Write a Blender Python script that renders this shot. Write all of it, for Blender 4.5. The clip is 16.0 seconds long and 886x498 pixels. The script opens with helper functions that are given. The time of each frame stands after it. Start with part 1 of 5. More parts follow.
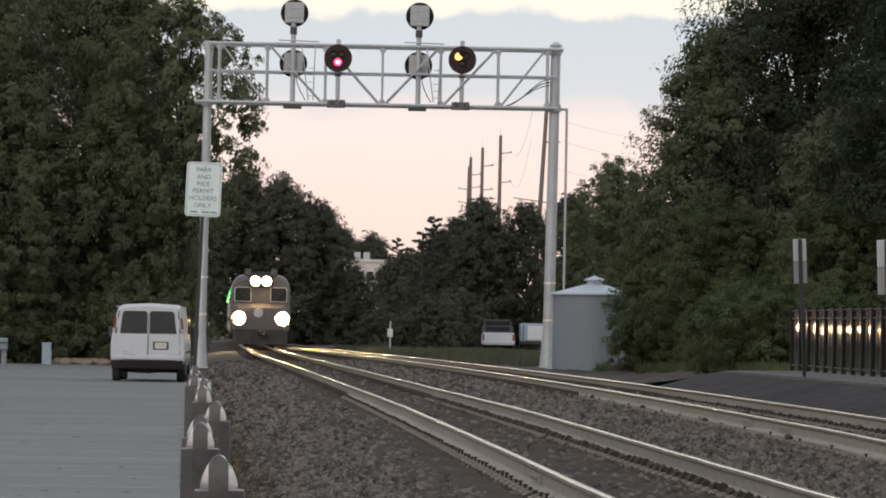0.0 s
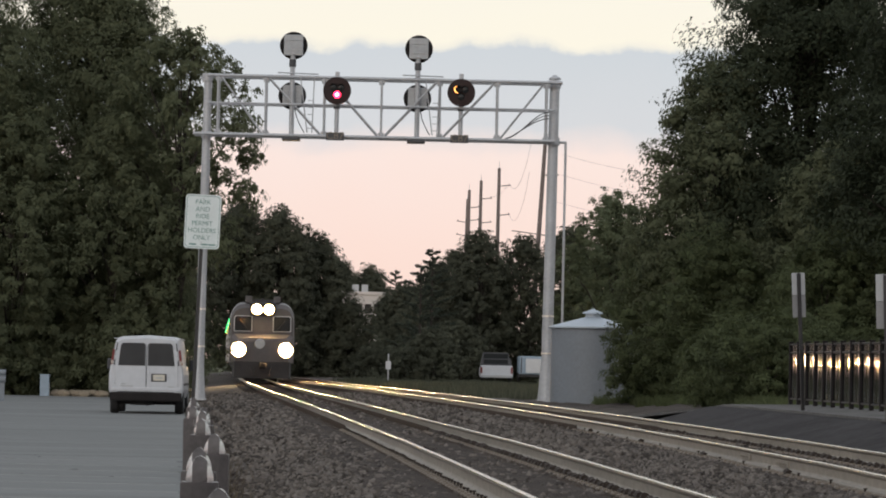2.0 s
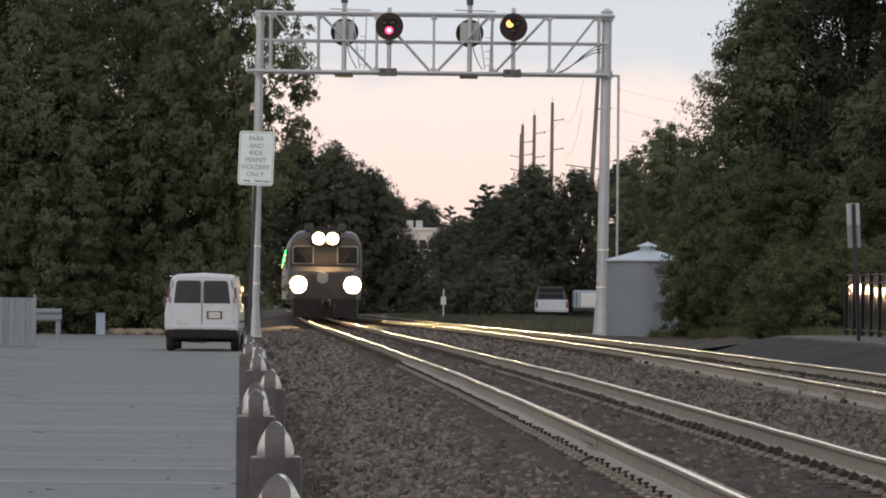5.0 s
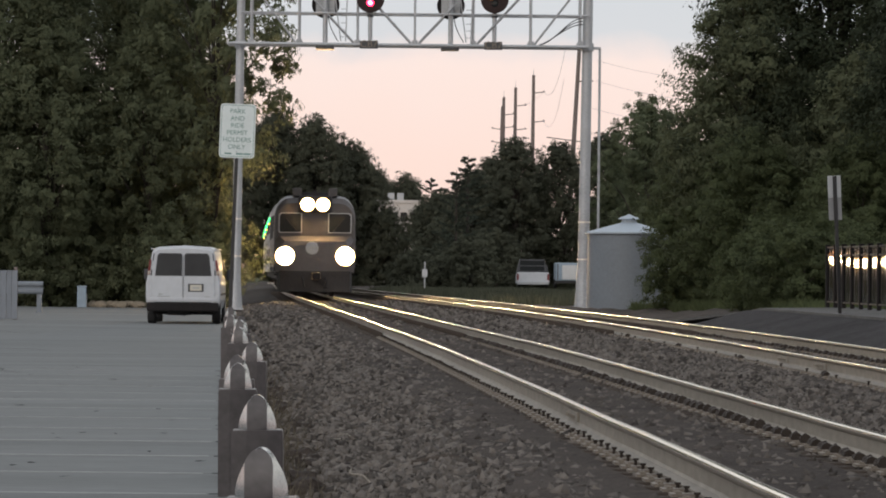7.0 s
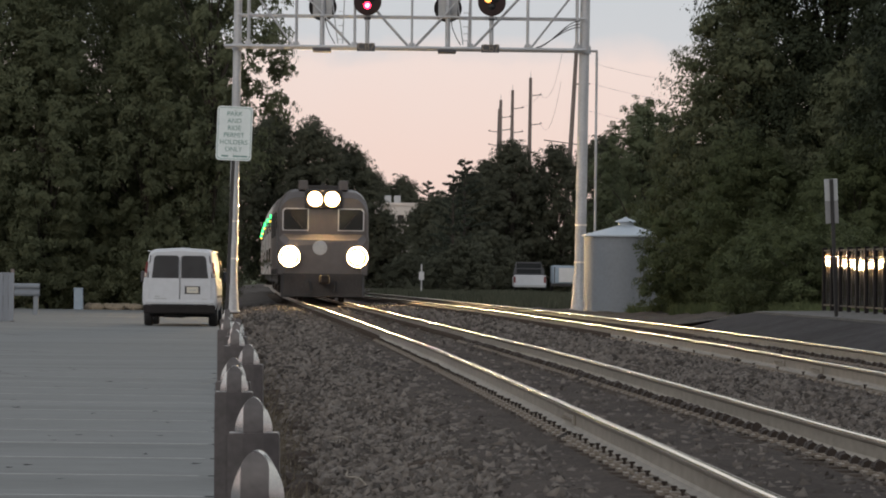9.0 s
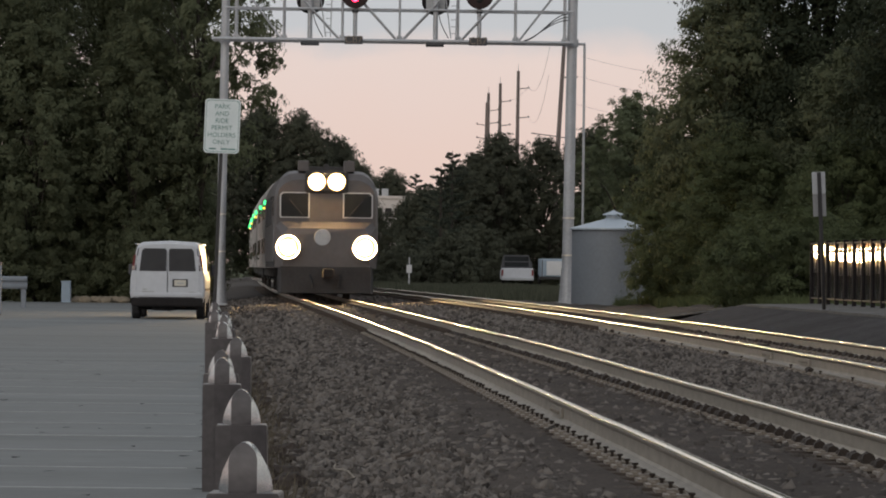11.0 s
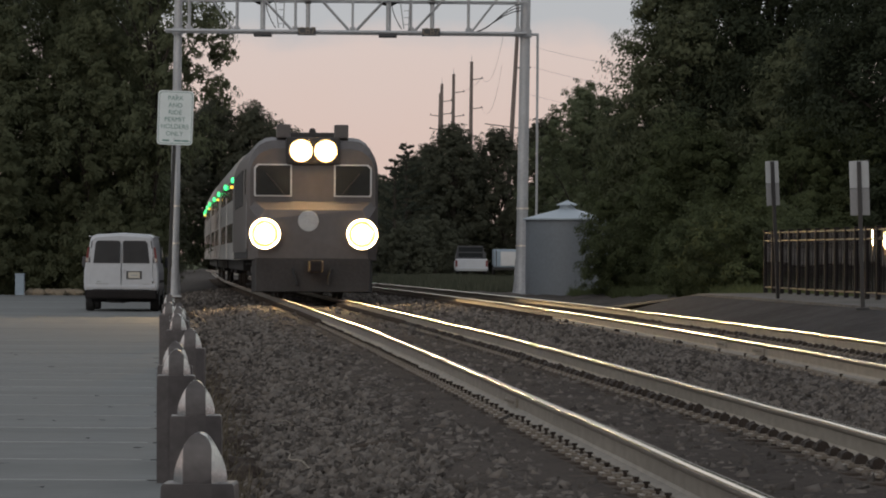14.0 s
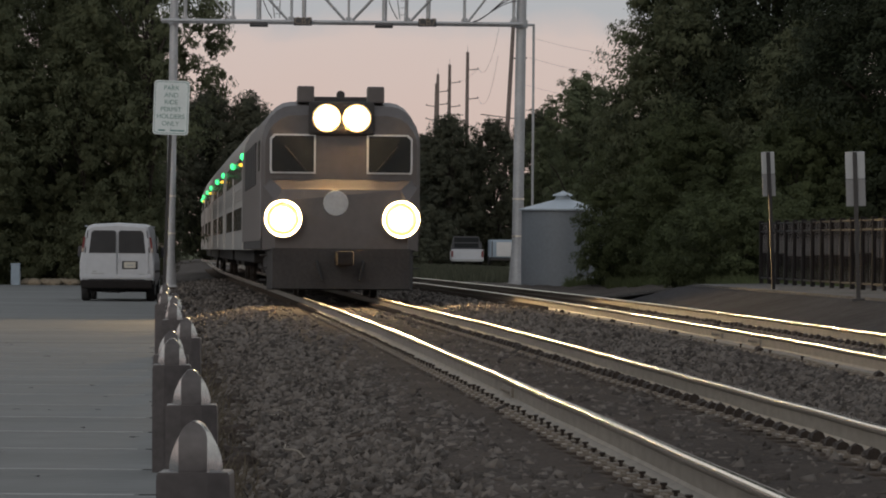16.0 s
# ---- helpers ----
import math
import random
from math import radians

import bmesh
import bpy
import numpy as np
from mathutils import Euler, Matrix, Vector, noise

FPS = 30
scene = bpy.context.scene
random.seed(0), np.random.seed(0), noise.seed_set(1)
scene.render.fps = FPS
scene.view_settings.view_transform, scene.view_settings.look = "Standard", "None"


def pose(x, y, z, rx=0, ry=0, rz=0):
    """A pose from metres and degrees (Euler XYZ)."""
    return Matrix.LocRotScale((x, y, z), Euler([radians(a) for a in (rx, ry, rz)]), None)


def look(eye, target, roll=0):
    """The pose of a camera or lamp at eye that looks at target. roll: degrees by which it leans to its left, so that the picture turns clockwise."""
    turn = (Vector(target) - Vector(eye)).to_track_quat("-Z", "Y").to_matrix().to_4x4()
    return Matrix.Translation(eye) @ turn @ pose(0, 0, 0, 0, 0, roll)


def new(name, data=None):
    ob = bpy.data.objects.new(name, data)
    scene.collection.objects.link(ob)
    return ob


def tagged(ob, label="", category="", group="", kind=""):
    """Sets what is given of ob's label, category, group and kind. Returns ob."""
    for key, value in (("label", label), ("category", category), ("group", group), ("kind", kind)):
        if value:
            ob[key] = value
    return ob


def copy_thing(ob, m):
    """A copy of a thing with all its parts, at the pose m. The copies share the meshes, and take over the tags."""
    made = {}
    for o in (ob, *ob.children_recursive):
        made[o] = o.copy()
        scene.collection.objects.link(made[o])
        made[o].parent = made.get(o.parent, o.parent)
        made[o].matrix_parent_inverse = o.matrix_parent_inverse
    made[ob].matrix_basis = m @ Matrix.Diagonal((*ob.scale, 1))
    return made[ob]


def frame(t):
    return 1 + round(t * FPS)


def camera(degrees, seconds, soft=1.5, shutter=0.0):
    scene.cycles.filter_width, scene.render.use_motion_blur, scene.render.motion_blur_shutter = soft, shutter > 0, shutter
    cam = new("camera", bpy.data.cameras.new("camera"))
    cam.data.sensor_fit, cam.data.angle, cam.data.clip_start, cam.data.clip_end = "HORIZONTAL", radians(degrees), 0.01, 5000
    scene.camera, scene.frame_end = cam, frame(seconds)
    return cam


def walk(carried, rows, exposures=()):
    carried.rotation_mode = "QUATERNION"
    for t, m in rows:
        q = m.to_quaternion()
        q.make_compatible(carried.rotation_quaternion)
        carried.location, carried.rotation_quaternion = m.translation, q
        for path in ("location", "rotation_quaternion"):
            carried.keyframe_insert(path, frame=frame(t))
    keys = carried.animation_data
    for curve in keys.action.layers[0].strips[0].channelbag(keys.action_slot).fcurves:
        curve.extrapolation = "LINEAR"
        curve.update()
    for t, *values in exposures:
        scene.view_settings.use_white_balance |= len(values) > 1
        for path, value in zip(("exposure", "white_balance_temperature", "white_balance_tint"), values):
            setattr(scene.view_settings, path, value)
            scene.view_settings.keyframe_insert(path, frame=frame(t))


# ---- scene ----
# Camera: hand-held on one spot, about 1.45 m above the paved lot; it pans, tilts and leans, and sways by a centimetre or two.
EYE = (0.0, 0.0, 1.45)
# seconds, turn to the left, tilt upwards, lean (degrees), sway sideways and upwards (metres)
AIM = [
    (0.0, -0.750, 1.211, 1.026, 0.0122, 0.0102),
    (0.5, -0.776, 1.215, 0.894, 0.0063, 0.0164),
    (1.0, -0.838, 1.225, 1.033, -0.0014, 0.0136),
    (1.5, -0.839, 1.278, 0.915, 0.0037, 0.0139),
    (2.0, -0.768, 1.683, 1.183, -0.0002, 0.0176),
    (2.5, -0.704, 1.696, 1.028, -0.0088, 0.0090),
    (3.0, -0.625, 1.415, 1.144, -0.0045, 0.0046),
    (3.5, -0.549, 1.263, 1.176, -0.0073, 0.0060),
    (4.0, -0.415, 1.143, 0.964, -0.0014, 0.0075),
    (4.5, -0.153, 0.940, 0.685, 0.0023, 0.0035),
    (5.0, 0.005, 0.737, 0.587, 0.0029, -0.0025),
    (7.5, -0.307, 0.328, 0.562, -0.0009, 0.0005),
    (8.0, -0.263, 0.340, 0.609, 0.0030, 0.0075),
    (8.5, -0.282, 0.357, 0.623, 0.0013, 0.0001),
    (9.0, -0.318, 0.379, 0.638, 0.0005, 0.0014),
    (11.5, -0.538, 0.245, 0.680, -0.0015, -0.0050),
    (12.0, -0.523, 0.221, 0.758, -0.0022, -0.0045),
    (12.5, -0.546, 0.225, 0.807, -0.0025, -0.0026),
    (13.0, -0.876, 0.185, 0.759, -0.0042, -0.0146),
    (13.5, -1.105, 0.168, 0.386, -0.0001, -0.0122),
    (14.0, -1.164, 0.158, 0.395, 0.0007, -0.0100),
    (14.5, -1.172, 0.117, 0.312, -0.0020, -0.0122),
    (15.0, -1.082, 0.096, 0.384, 0.0020, -0.0153),
    (15.5, -1.100, 0.070, 0.438, 0.0015, -0.0181),
    (16.0, -1.226, 0.021, 0.475, 0.0005, -0.0148),
]


def aim(yaw, tilt, lean, side, rise):
    a, b = radians(yaw), radians(tilt)
    eye = Vector(EYE) + Vector((side, 0.0, rise))
    d = Vector((-math.sin(a) * math.cos(b), math.cos(a) * math.cos(b), math.sin(b)))
    return look(eye, eye + 50 * d, lean)


cam = camera(12.781, 16.0, soft=1.9)
walk(cam, [(row[0], aim(*row[1:])) for row in AIM], exposures=[(0.0, 0.05), (1.4, 0.0), (2.0, -0.08), (2.5, -0.38), (3.0, -0.22), (3.6, -0.04), (5.0, 0.05), (9.0, -0.22), (11.5, -0.46), (12.5, -0.62), (14.0, -0.58), (16.0, -0.7)])

# ---- sky and light ----
world = bpy.data.worlds.new("dusk_sky")
scene.world = world
world.use_nodes = True
wn, wl = world.node_tree.nodes, world.node_tree.links
wn.clear()
w_out, w_bg = wn.new("ShaderNodeOutputWorld"), wn.new("ShaderNodeBackground")
w_co, w_sep = wn.new("ShaderNodeTexCoord"), wn.new("ShaderNodeSeparateXYZ")
w_noise, w_edge = wn.new("ShaderNodeTexNoise"), wn.new("ShaderNodeMath")
w_noise.inputs["Scale"].default_value, w_noise.inputs["Detail"].default_value = 62.0, 6.0
w_sum, w_range, w_ramp = wn.new("ShaderNodeMath"), wn.new("ShaderNodeMapRange"), wn.new("ShaderNodeValToRGB")
w_edge.operation, w_sum.operation = "MULTIPLY_ADD", "ADD"
w_edge.inputs[1].default_value, w_edge.inputs[2].default_value = 0.011, -0.0055
wl.new(w_co.outputs["Generated"], w_sep.inputs[0])
wl.new(w_co.outputs["Generated"], w_noise.inputs["Vector"])
wl.new(w_noise.outputs["Fac"], w_edge.inputs[0])
wl.new(w_sep.outputs["Z"], w_sum.inputs[0])
wl.new(w_edge.outputs[0], w_sum.inputs[1])
w_range.inputs["From Max"].default_value = 0.4
wl.new(w_sum.outputs[0], w_range.inputs["Value"])
wl.new(w_range.outputs[0], w_ramp.inputs["Fac"])
# the glow over the horizon, a bank of cloud, a clear yellow strip, then a pale dusk blue overhead
SKY = [(0.0, (0.93, 0.66, 0.59)), (0.06, (0.98, 0.75, 0.69)), (0.132, (0.96, 0.79, 0.76)), (0.152, (0.66, 0.68, 0.74)),
       (0.200, (0.61, 0.65, 0.72)), (0.204, (0.98, 0.92, 0.80)), (0.30, (0.92, 0.88, 0.83)), (0.55, (0.86, 0.86, 0.87)), (1.0, (0.76, 0.80, 0.86))]
for i, (at, rgb) in enumerate(SKY):
    stop = w_ramp.color_ramp.elements[i] if i < 2 else w_ramp.color_ramp.elements.new(at)
    stop.position, stop.color = at, (*rgb, 1)
w_sky, w_mul, w_add = wn.new("ShaderNodeTexSky"), wn.new("ShaderNodeMix"), wn.new("ShaderNodeMix")
w_sky.sky_type, w_sky.sun_disc = "NISHITA", False
w_sky.sun_elevation, w_sky.sun_rotation = radians(4), radians(199)
for mix, blend, factor in ((w_mul, "MULTIPLY", 1.0), (w_add, "ADD", 1.0)):
    mix.data_type, mix.blend_type = "RGBA", blend
    mix.inputs["Factor"].default_value = factor
w_mul.inputs[7].default_value = (0.02, 0.02, 0.02, 1)
wl.new(w_sky.outputs[0], w_mul.inputs[6])
wl.new(w_ramp.outputs[0], w_add.inputs[6])
wl.new(w_mul.outputs[2], w_add.inputs[7])
wl.new(w_add.outputs[2], w_bg.inputs["Color"])
w_bg.inputs["Strength"].default_value = 1.0
wl.new(w_bg.outputs[0], w_out.inputs[0])

sun = new("sun", bpy.data.lights.new("sun", "SUN"))
sun.data.energy, sun.data.angle, sun.data.color = 0.75, radians(20), (1.0, 0.93, 0.85)
sun.matrix_world = look((-14, -40, 16), (0, 0, 0))


# ---- materials ----
def material(name, rgb, rough=0.8, metal=0.0, vary=0.25, grain=30.0, blotch=1.5, bump=0.0, stretch=(1, 1, 1), per_piece=0.0, island=0.0, second=None, spec=0.5, thin=0.0):
    """A surface with fine grain and large blotches; per_piece and island vary its tone from piece to piece;
    thin is the share of light that passes through it, as through a leaf."""
    m = bpy.data.materials.new(name)
    m.use_nodes = True
    n, l = m.node_tree.nodes, m.node_tree.links
    b = n["Principled BSDF"]
    b.inputs["Roughness"].default_value, b.inputs["Metallic"].default_value = rough, metal
    b.inputs["Specular IOR Level"].default_value = spec
    co, mp = n.new("ShaderNodeTexCoord"), n.new("ShaderNodeMapping")
    mp.inputs["Scale"].default_value = stretch
    l.new(co.outputs["Object"], mp.inputs["Vector"])
    fine, big = n.new("ShaderNodeTexNoise"), n.new("ShaderNodeTexNoise")
    fine.inputs["Scale"].default_value, big.inputs["Scale"].default_value = grain, blotch
    fine.inputs["Detail"].default_value, big.inputs["Detail"].default_value = 3.0, 4.0
    for t in (fine, big):
        l.new(mp.outputs[0], t.inputs["Vector"])
    tone = n.new("ShaderNodeMath")
    tone.operation = "ADD"
    l.new(fine.outputs["Fac"], tone.inputs[0])
    l.new(big.outputs["Fac"], tone.inputs[1])
    last = tone
    for kind, amount in (("ShaderNodeObjectInfo", per_piece), ("ShaderNodeNewGeometry", island)):
        if amount:
            src, mad = n.new(kind), n.new("ShaderNodeMath")
            mad.operation = "MULTIPLY_ADD"
            mad.inputs[1].default_value = amount * 2
            l.new(src.outputs["Random" if kind == "ShaderNodeObjectInfo" else "Random Per Island"], mad.inputs[0])
            l.new(last.outputs[0], mad.inputs[2])
            last = mad
    rng = n.new("ShaderNodeMapRange")
    rng.inputs["From Min"].default_value = 0.65
    rng.inputs["From Max"].default_value = 1.35 + 2 * per_piece + 2 * island
    l.new(last.outputs[0], rng.inputs["Value"])
    mix = n.new("ShaderNodeMix")
    mix.data_type = "RGBA"
    dark = tuple(c * (1 - vary) for c in rgb)
    light = second or tuple(min(1, c * (1 + vary)) for c in rgb)
    mix.inputs[6].default_value, mix.inputs[7].default_value = (*dark, 1), (*light, 1)
    l.new(rng.outputs[0], mix.inputs["Factor"])
    l.new(mix.outputs[2], b.inputs["Base Color"])
    if bump:
        bp = n.new("ShaderNodeBump")
        bp.inputs["Strength"].default_value, bp.inputs["Distance"].default_value = min(1, bump), 0.02
        l.new(tone.outputs[0], bp.inputs["Height"])
        l.new(bp.outputs[0], b.inputs["Normal"])
    if thin:
        back, both = n.new("ShaderNodeBsdfTranslucent"), n.new("ShaderNodeMixShader")
        both.inputs[0].default_value = thin
        l.new(mix.outputs[2], back.inputs["Color"])
        l.new(b.outputs[0], both.inputs[1])
        l.new(back.outputs[0], both.inputs[2])
        l.new(both.outputs[0], n["Material Output"].inputs["Surface"])
    return m


def glow(name, rgb, strength):
    m = bpy.data.materials.new(name)
    m.use_nodes = True
    b = m.node_tree.nodes["Principled BSDF"]
    b.inputs["Base Color"].default_value = (*rgb, 1)
    b.inputs["Emission Color"].default_value, b.inputs["Emission Strength"].default_value = (*rgb, 1), strength
    return m


M_CONCRETE = material("worn_concrete", (0.158, 0.163, 0.161), 0.9, vary=0.26, grain=9, blotch=0.45, bump=0.25, stretch=(0.35, 1.6, 1), per_piece=0.10, spec=0.12)
M_SOIL = material("dark_soil_and_cinders", (0.046, 0.037, 0.032), 0.95, vary=0.55, grain=22, blotch=0.7, bump=1.0, spec=0.12)
M_GRASS_GROUND = material("rough_grass_ground", (0.075, 0.085, 0.045), 0.95, vary=0.4, grain=3, blotch=0.2, bump=0.6, spec=0.12)
M_BALLAST = material("ballast_bed", (0.062, 0.053, 0.047), 0.95, vary=0.55, grain=14, blotch=0.6, bump=1.0, spec=0.12)
M_STONE = material("crushed_ballast_stone", (0.084, 0.071, 0.063), 0.9, vary=0.72, grain=60, blotch=0.4, island=1.6, bump=0.2, second=(0.180, 0.158, 0.140), spec=0.12)
M_TIE = material("creosoted_timber", (0.060, 0.048, 0.040), 0.9, vary=0.4, grain=30, blotch=3, bump=0.6, stretch=(0.3, 6, 6), per_piece=0.5, spec=0.12)
M_RAIL_SIDE = material("weathered_rail_web", (0.205, 0.182, 0.152), 0.6, 0.1, vary=0.3, grain=14, blotch=0.5, bump=0.2, stretch=(1, 0.3, 1))
M_RAIL_TOP = material("polished_rail_head", (0.72, 0.69, 0.65), 0.14, 1.0, vary=0.08, grain=40, blotch=2)
M_PLATE_STEEL = material("worn_tie_plate_steel", (0.20, 0.17, 0.14), 0.6, 0.3, vary=0.4, grain=40, blotch=6, bump=0.3)
M_RUST = material("rusty_track_fastening", (0.045, 0.034, 0.028), 0.8, 0.4, vary=0.4, grain=60, blotch=8, bump=0.4)
M_ASPHALT = material("dark_asphalt", (0.030, 0.029, 0.031), 0.95, vary=0.35, grain=50, blotch=0.8, bump=0.4, spec=0.1)
M_PLATFORM = material("worn_platform_asphalt", (0.033, 0.031, 0.032), 0.95, vary=0.55, grain=6, blotch=0.5, bump=0.6, spec=0.1)
M_CURB = material("worn_concrete_strip", (0.115, 0.112, 0.108), 0.9, vary=0.35, grain=5, blotch=0.7, bump=0.4, spec=0.12)
M_GALV = material("galvanised_steel", (0.40, 0.41, 0.43), 0.55, 0.35, vary=0.15, grain=12, blotch=1.2, bump=0.08)
M_POST = material("dark_glossy_post_paint", (0.060, 0.053, 0.055), 0.42, 0.2, vary=0.3, grain=25, blotch=5, bump=0.05)
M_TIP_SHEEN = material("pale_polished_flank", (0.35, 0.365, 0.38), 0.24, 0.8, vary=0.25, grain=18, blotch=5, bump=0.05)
M_BLACK = material("black_iron_paint", (0.022, 0.021, 0.022), 0.45, 0.2, vary=0.25, grain=40, blotch=3)
M_FENCE_RAIL = material("dull_black_fence_rail", (0.022, 0.021, 0.022), 0.6, vary=0.25, grain=40, blotch=3, spec=0.3)
M_BLACK_MATT = material("matt_black_paint", (0.016, 0.014, 0.014), 0.8, vary=0.3, grain=20, blotch=2, spec=0.2)
# reddish lamp glow put into the brown of the lit signal faces
M_HEAD_TINT = material("dark_brown_signal_face", (0.030, 0.018, 0.017), 0.7, vary=0.3, grain=20, blotch=3, spec=0.25)
M_SIGNAL_GREY = material("grey_signal_case", (0.36, 0.37, 0.38), 0.6, 0.2, vary=0.12, grain=20, blotch=4)
M_SIGN_WHITE = material("white_sign_sheeting", (0.62, 0.67, 0.67), 0.5, vary=0.06, grain=25, blotch=4)
M_SIGN_GREEN = material("faded_green_sign_ink", (0.14, 0.26, 0.24), 0.6, vary=0.15, grain=40, blotch=6)
M_SIGN_BACK = material("bare_aluminium_sign_back", (0.52, 0.52, 0.53), 0.5, 0.4, vary=0.08, grain=15, blotch=3)
M_SIGN_GREY = material("weathered_grey_sign_sheet", (0.36, 0.37, 0.38), 0.55, 0.1, vary=0.08, grain=20, blotch=3)
M_SIGN_DULL = material("dull_grey_sign_sheet", (0.21, 0.21, 0.215), 0.6, 0.1, vary=0.1, grain=20, blotch=3)
M_VAN = material("white_van_paint", (0.47, 0.485, 0.515), 0.35, vary=0.06, grain=6, blotch=1.5)
M_TRIM_GREY = material("dark_grey_plastic", (0.048, 0.048, 0.053), 0.6, vary=0.15, grain=40, blotch=4)
M_RUBBER = material("tyre_rubber", (0.022, 0.022, 0.023), 0.85, vary=0.2, grain=40, blotch=6)
M_DARK_GLASS = material("tinted_window_glass", (0.022, 0.024, 0.025), 0.1, vary=0.1, grain=4, blotch=1, spec=0.35)
M_SHEET = material("glossy_black_fence_panel", (0.014, 0.012, 0.013), 0.035, vary=0.3, grain=9, blotch=2, spec=0.9)
# tinted glass with the grey of its reflection put into the base colour
M_VAN_GLASS = material("smoked_rear_glass", (0.050, 0.050, 0.052), 0.12, vary=0.15, grain=3, blotch=1, spec=0.4)
M_RED_LENS = material("red_lamp_lens", (0.16, 0.03, 0.028), 0.3, vary=0.15, grain=60, blotch=9)
M_PLATE = material("number_plate_face", (0.50, 0.47, 0.40), 0.5, vary=0.12, grain=50, blotch=10)
M_PANEL = material("weathered_grey_boards", (0.19, 0.205, 0.23), 0.85, vary=0.2, grain=12, blotch=1.5, stretch=(4, 4, 0.5), per_piece=0.3)
M_SHED = material("grey_painted_shed_steel", (0.17, 0.19, 0.215), 0.6, 0.1, vary=0.1, grain=10, blotch=0.8)
M_SHED_ROOF = material("pale_shed_roof_steel", (0.38, 0.43, 0.48), 0.55, 0.2, vary=0.1, grain=12, blotch=1)
M_POLE = material("weathered_pole_timber", (0.16, 0.13, 0.12), 0.9, vary=0.3, grain=20, blotch=1, stretch=(4, 4, 0.4), bump=0.4)
M_BARK = material("grey_brown_bark", (0.048, 0.042, 0.036), 0.95, vary=0.4, grain=12, blotch=1.5, stretch=(3, 3, 0.6), bump=0.8, spec=0.12)
# leaf green lightened so that its colour holds the haze of glare
M_LEAF = material("dark_summer_leaves", (0.112, 0.128, 0.076), 0.75, vary=0.25, grain=0.9, blotch=0.2, island=0.25, second=(0.172, 0.188, 0.110), spec=0.15, thin=0.5)
M_LEAF_LIGHT = material("lighter_shrub_leaves", (0.064, 0.078, 0.040), 0.75, vary=0.4, grain=0.8, blotch=0.3, island=0.2, second=(0.122, 0.146, 0.068), spec=0.15, thin=0.4)
M_LEAF_FAR = material("distant_leaves", (0.070, 0.076, 0.056), 0.75, vary=0.3, grain=0.7, blotch=0.15, island=0.25, second=(0.120, 0.126, 0.088), spec=0.1, thin=0.4)
M_LEAF_PALE = material("pale_green_leaves", (0.108, 0.130, 0.078), 0.75, vary=0.3, grain=0.8, blotch=0.25, island=0.25, second=(0.165, 0.188, 0.108), spec=0.15, thin=0.4)
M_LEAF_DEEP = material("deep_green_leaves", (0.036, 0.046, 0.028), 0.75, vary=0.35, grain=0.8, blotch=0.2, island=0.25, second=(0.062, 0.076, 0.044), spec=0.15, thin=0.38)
M_NEEDLE = material("conifer_needles", (0.052, 0.062, 0.046), 0.7, vary=0.35, grain=1.2, blotch=0.2, island=0.4, spec=0.2, thin=0.3)
M_DRY = material("dry_brown_grass", (0.095, 0.080, 0.060), 0.9, vary=0.4, grain=3, blotch=0.6, island=0.5, spec=0.12)
M_JOINT = material("pale_joint_sealant", (0.27, 0.275, 0.27), 0.9, vary=0.15, grain=14, blotch=2, spec=0.12)
M_ROOT = material("bleached_dead_stem", (0.26, 0.235, 0.20), 0.9, vary=0.3, grain=40, blotch=5, bump=0.4, spec=0.12)
M_STRAW = material("dry_tan_stones", (0.20, 0.165, 0.12), 0.9, vary=0.3, grain=8, blotch=1, bump=0.5, per_piece=0.3)
M_LOCO = material("locomotive_grey_paint", (0.085, 0.075, 0.074), 0.45, 0.1, vary=0.12, grain=6, blotch=0.7)
M_LOCO_DARK = material("locomotive_underframe", (0.035, 0.032, 0.032), 0.75, 0.2, vary=0.3, grain=14, blotch=2, bump=0.3)
M_COACH = material("stainless_coach_side", (0.42, 0.41, 0.40), 0.42, 0.6, vary=0.12, grain=3, blotch=0.5)
M_WALL_PALE = material("pale_building_wall", (0.55, 0.50, 0.47), 0.85, vary=0.08, grain=1, blotch=0.2)
M_BLUE_GREY = material("pale_blue_painted_steel", (0.24, 0.30, 0.36), 0.6, vary=0.1, grain=5, blotch=0.6)
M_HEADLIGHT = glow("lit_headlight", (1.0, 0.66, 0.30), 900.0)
# weak warm glow for a ring that imitates glare around the headlights
M_LAMP_GLARE = glow("warm_headlight_rim", (1.0, 0.66, 0.30), 1.7)
M_BRIGHT_METAL = material("polished_reflector", (0.75, 0.70, 0.62), 0.35, 0.8, vary=0.05, grain=20, blotch=3)
M_GREEN_LAMP = glow("lit_green_marker_lamp", (0.06, 1.0, 0.28), 3.0)
M_AMBER_LAMP = glow("lit_amber_marker_lamp", (1.0, 0.55, 0.05), 3.0)
M_RED_LAMP = glow("lit_red_signal_lens", (1.0, 0.025, 0.08), 8.0)
M_RED_CORE = glow("lit_red_signal_bulb", (1.0, 0.55, 0.60), 5.0)
M_YELLOW_LAMP = glow("lit_yellow_signal_lens", (1.0, 0.40, 0.10), 3.5)


# ---- building helpers ----
def finish(name, mesh, mat, parent, label="", smooth=False):
    for m in (mat if isinstance(mat, (list, tuple)) else (mat,)):
        mesh.materials.append(m)
    if smooth:
        mesh.shade_smooth()
    ob = new(name, mesh)
    if parent is not None:
        ob.parent = parent
    if label:
        ob["label"] = label
    return ob


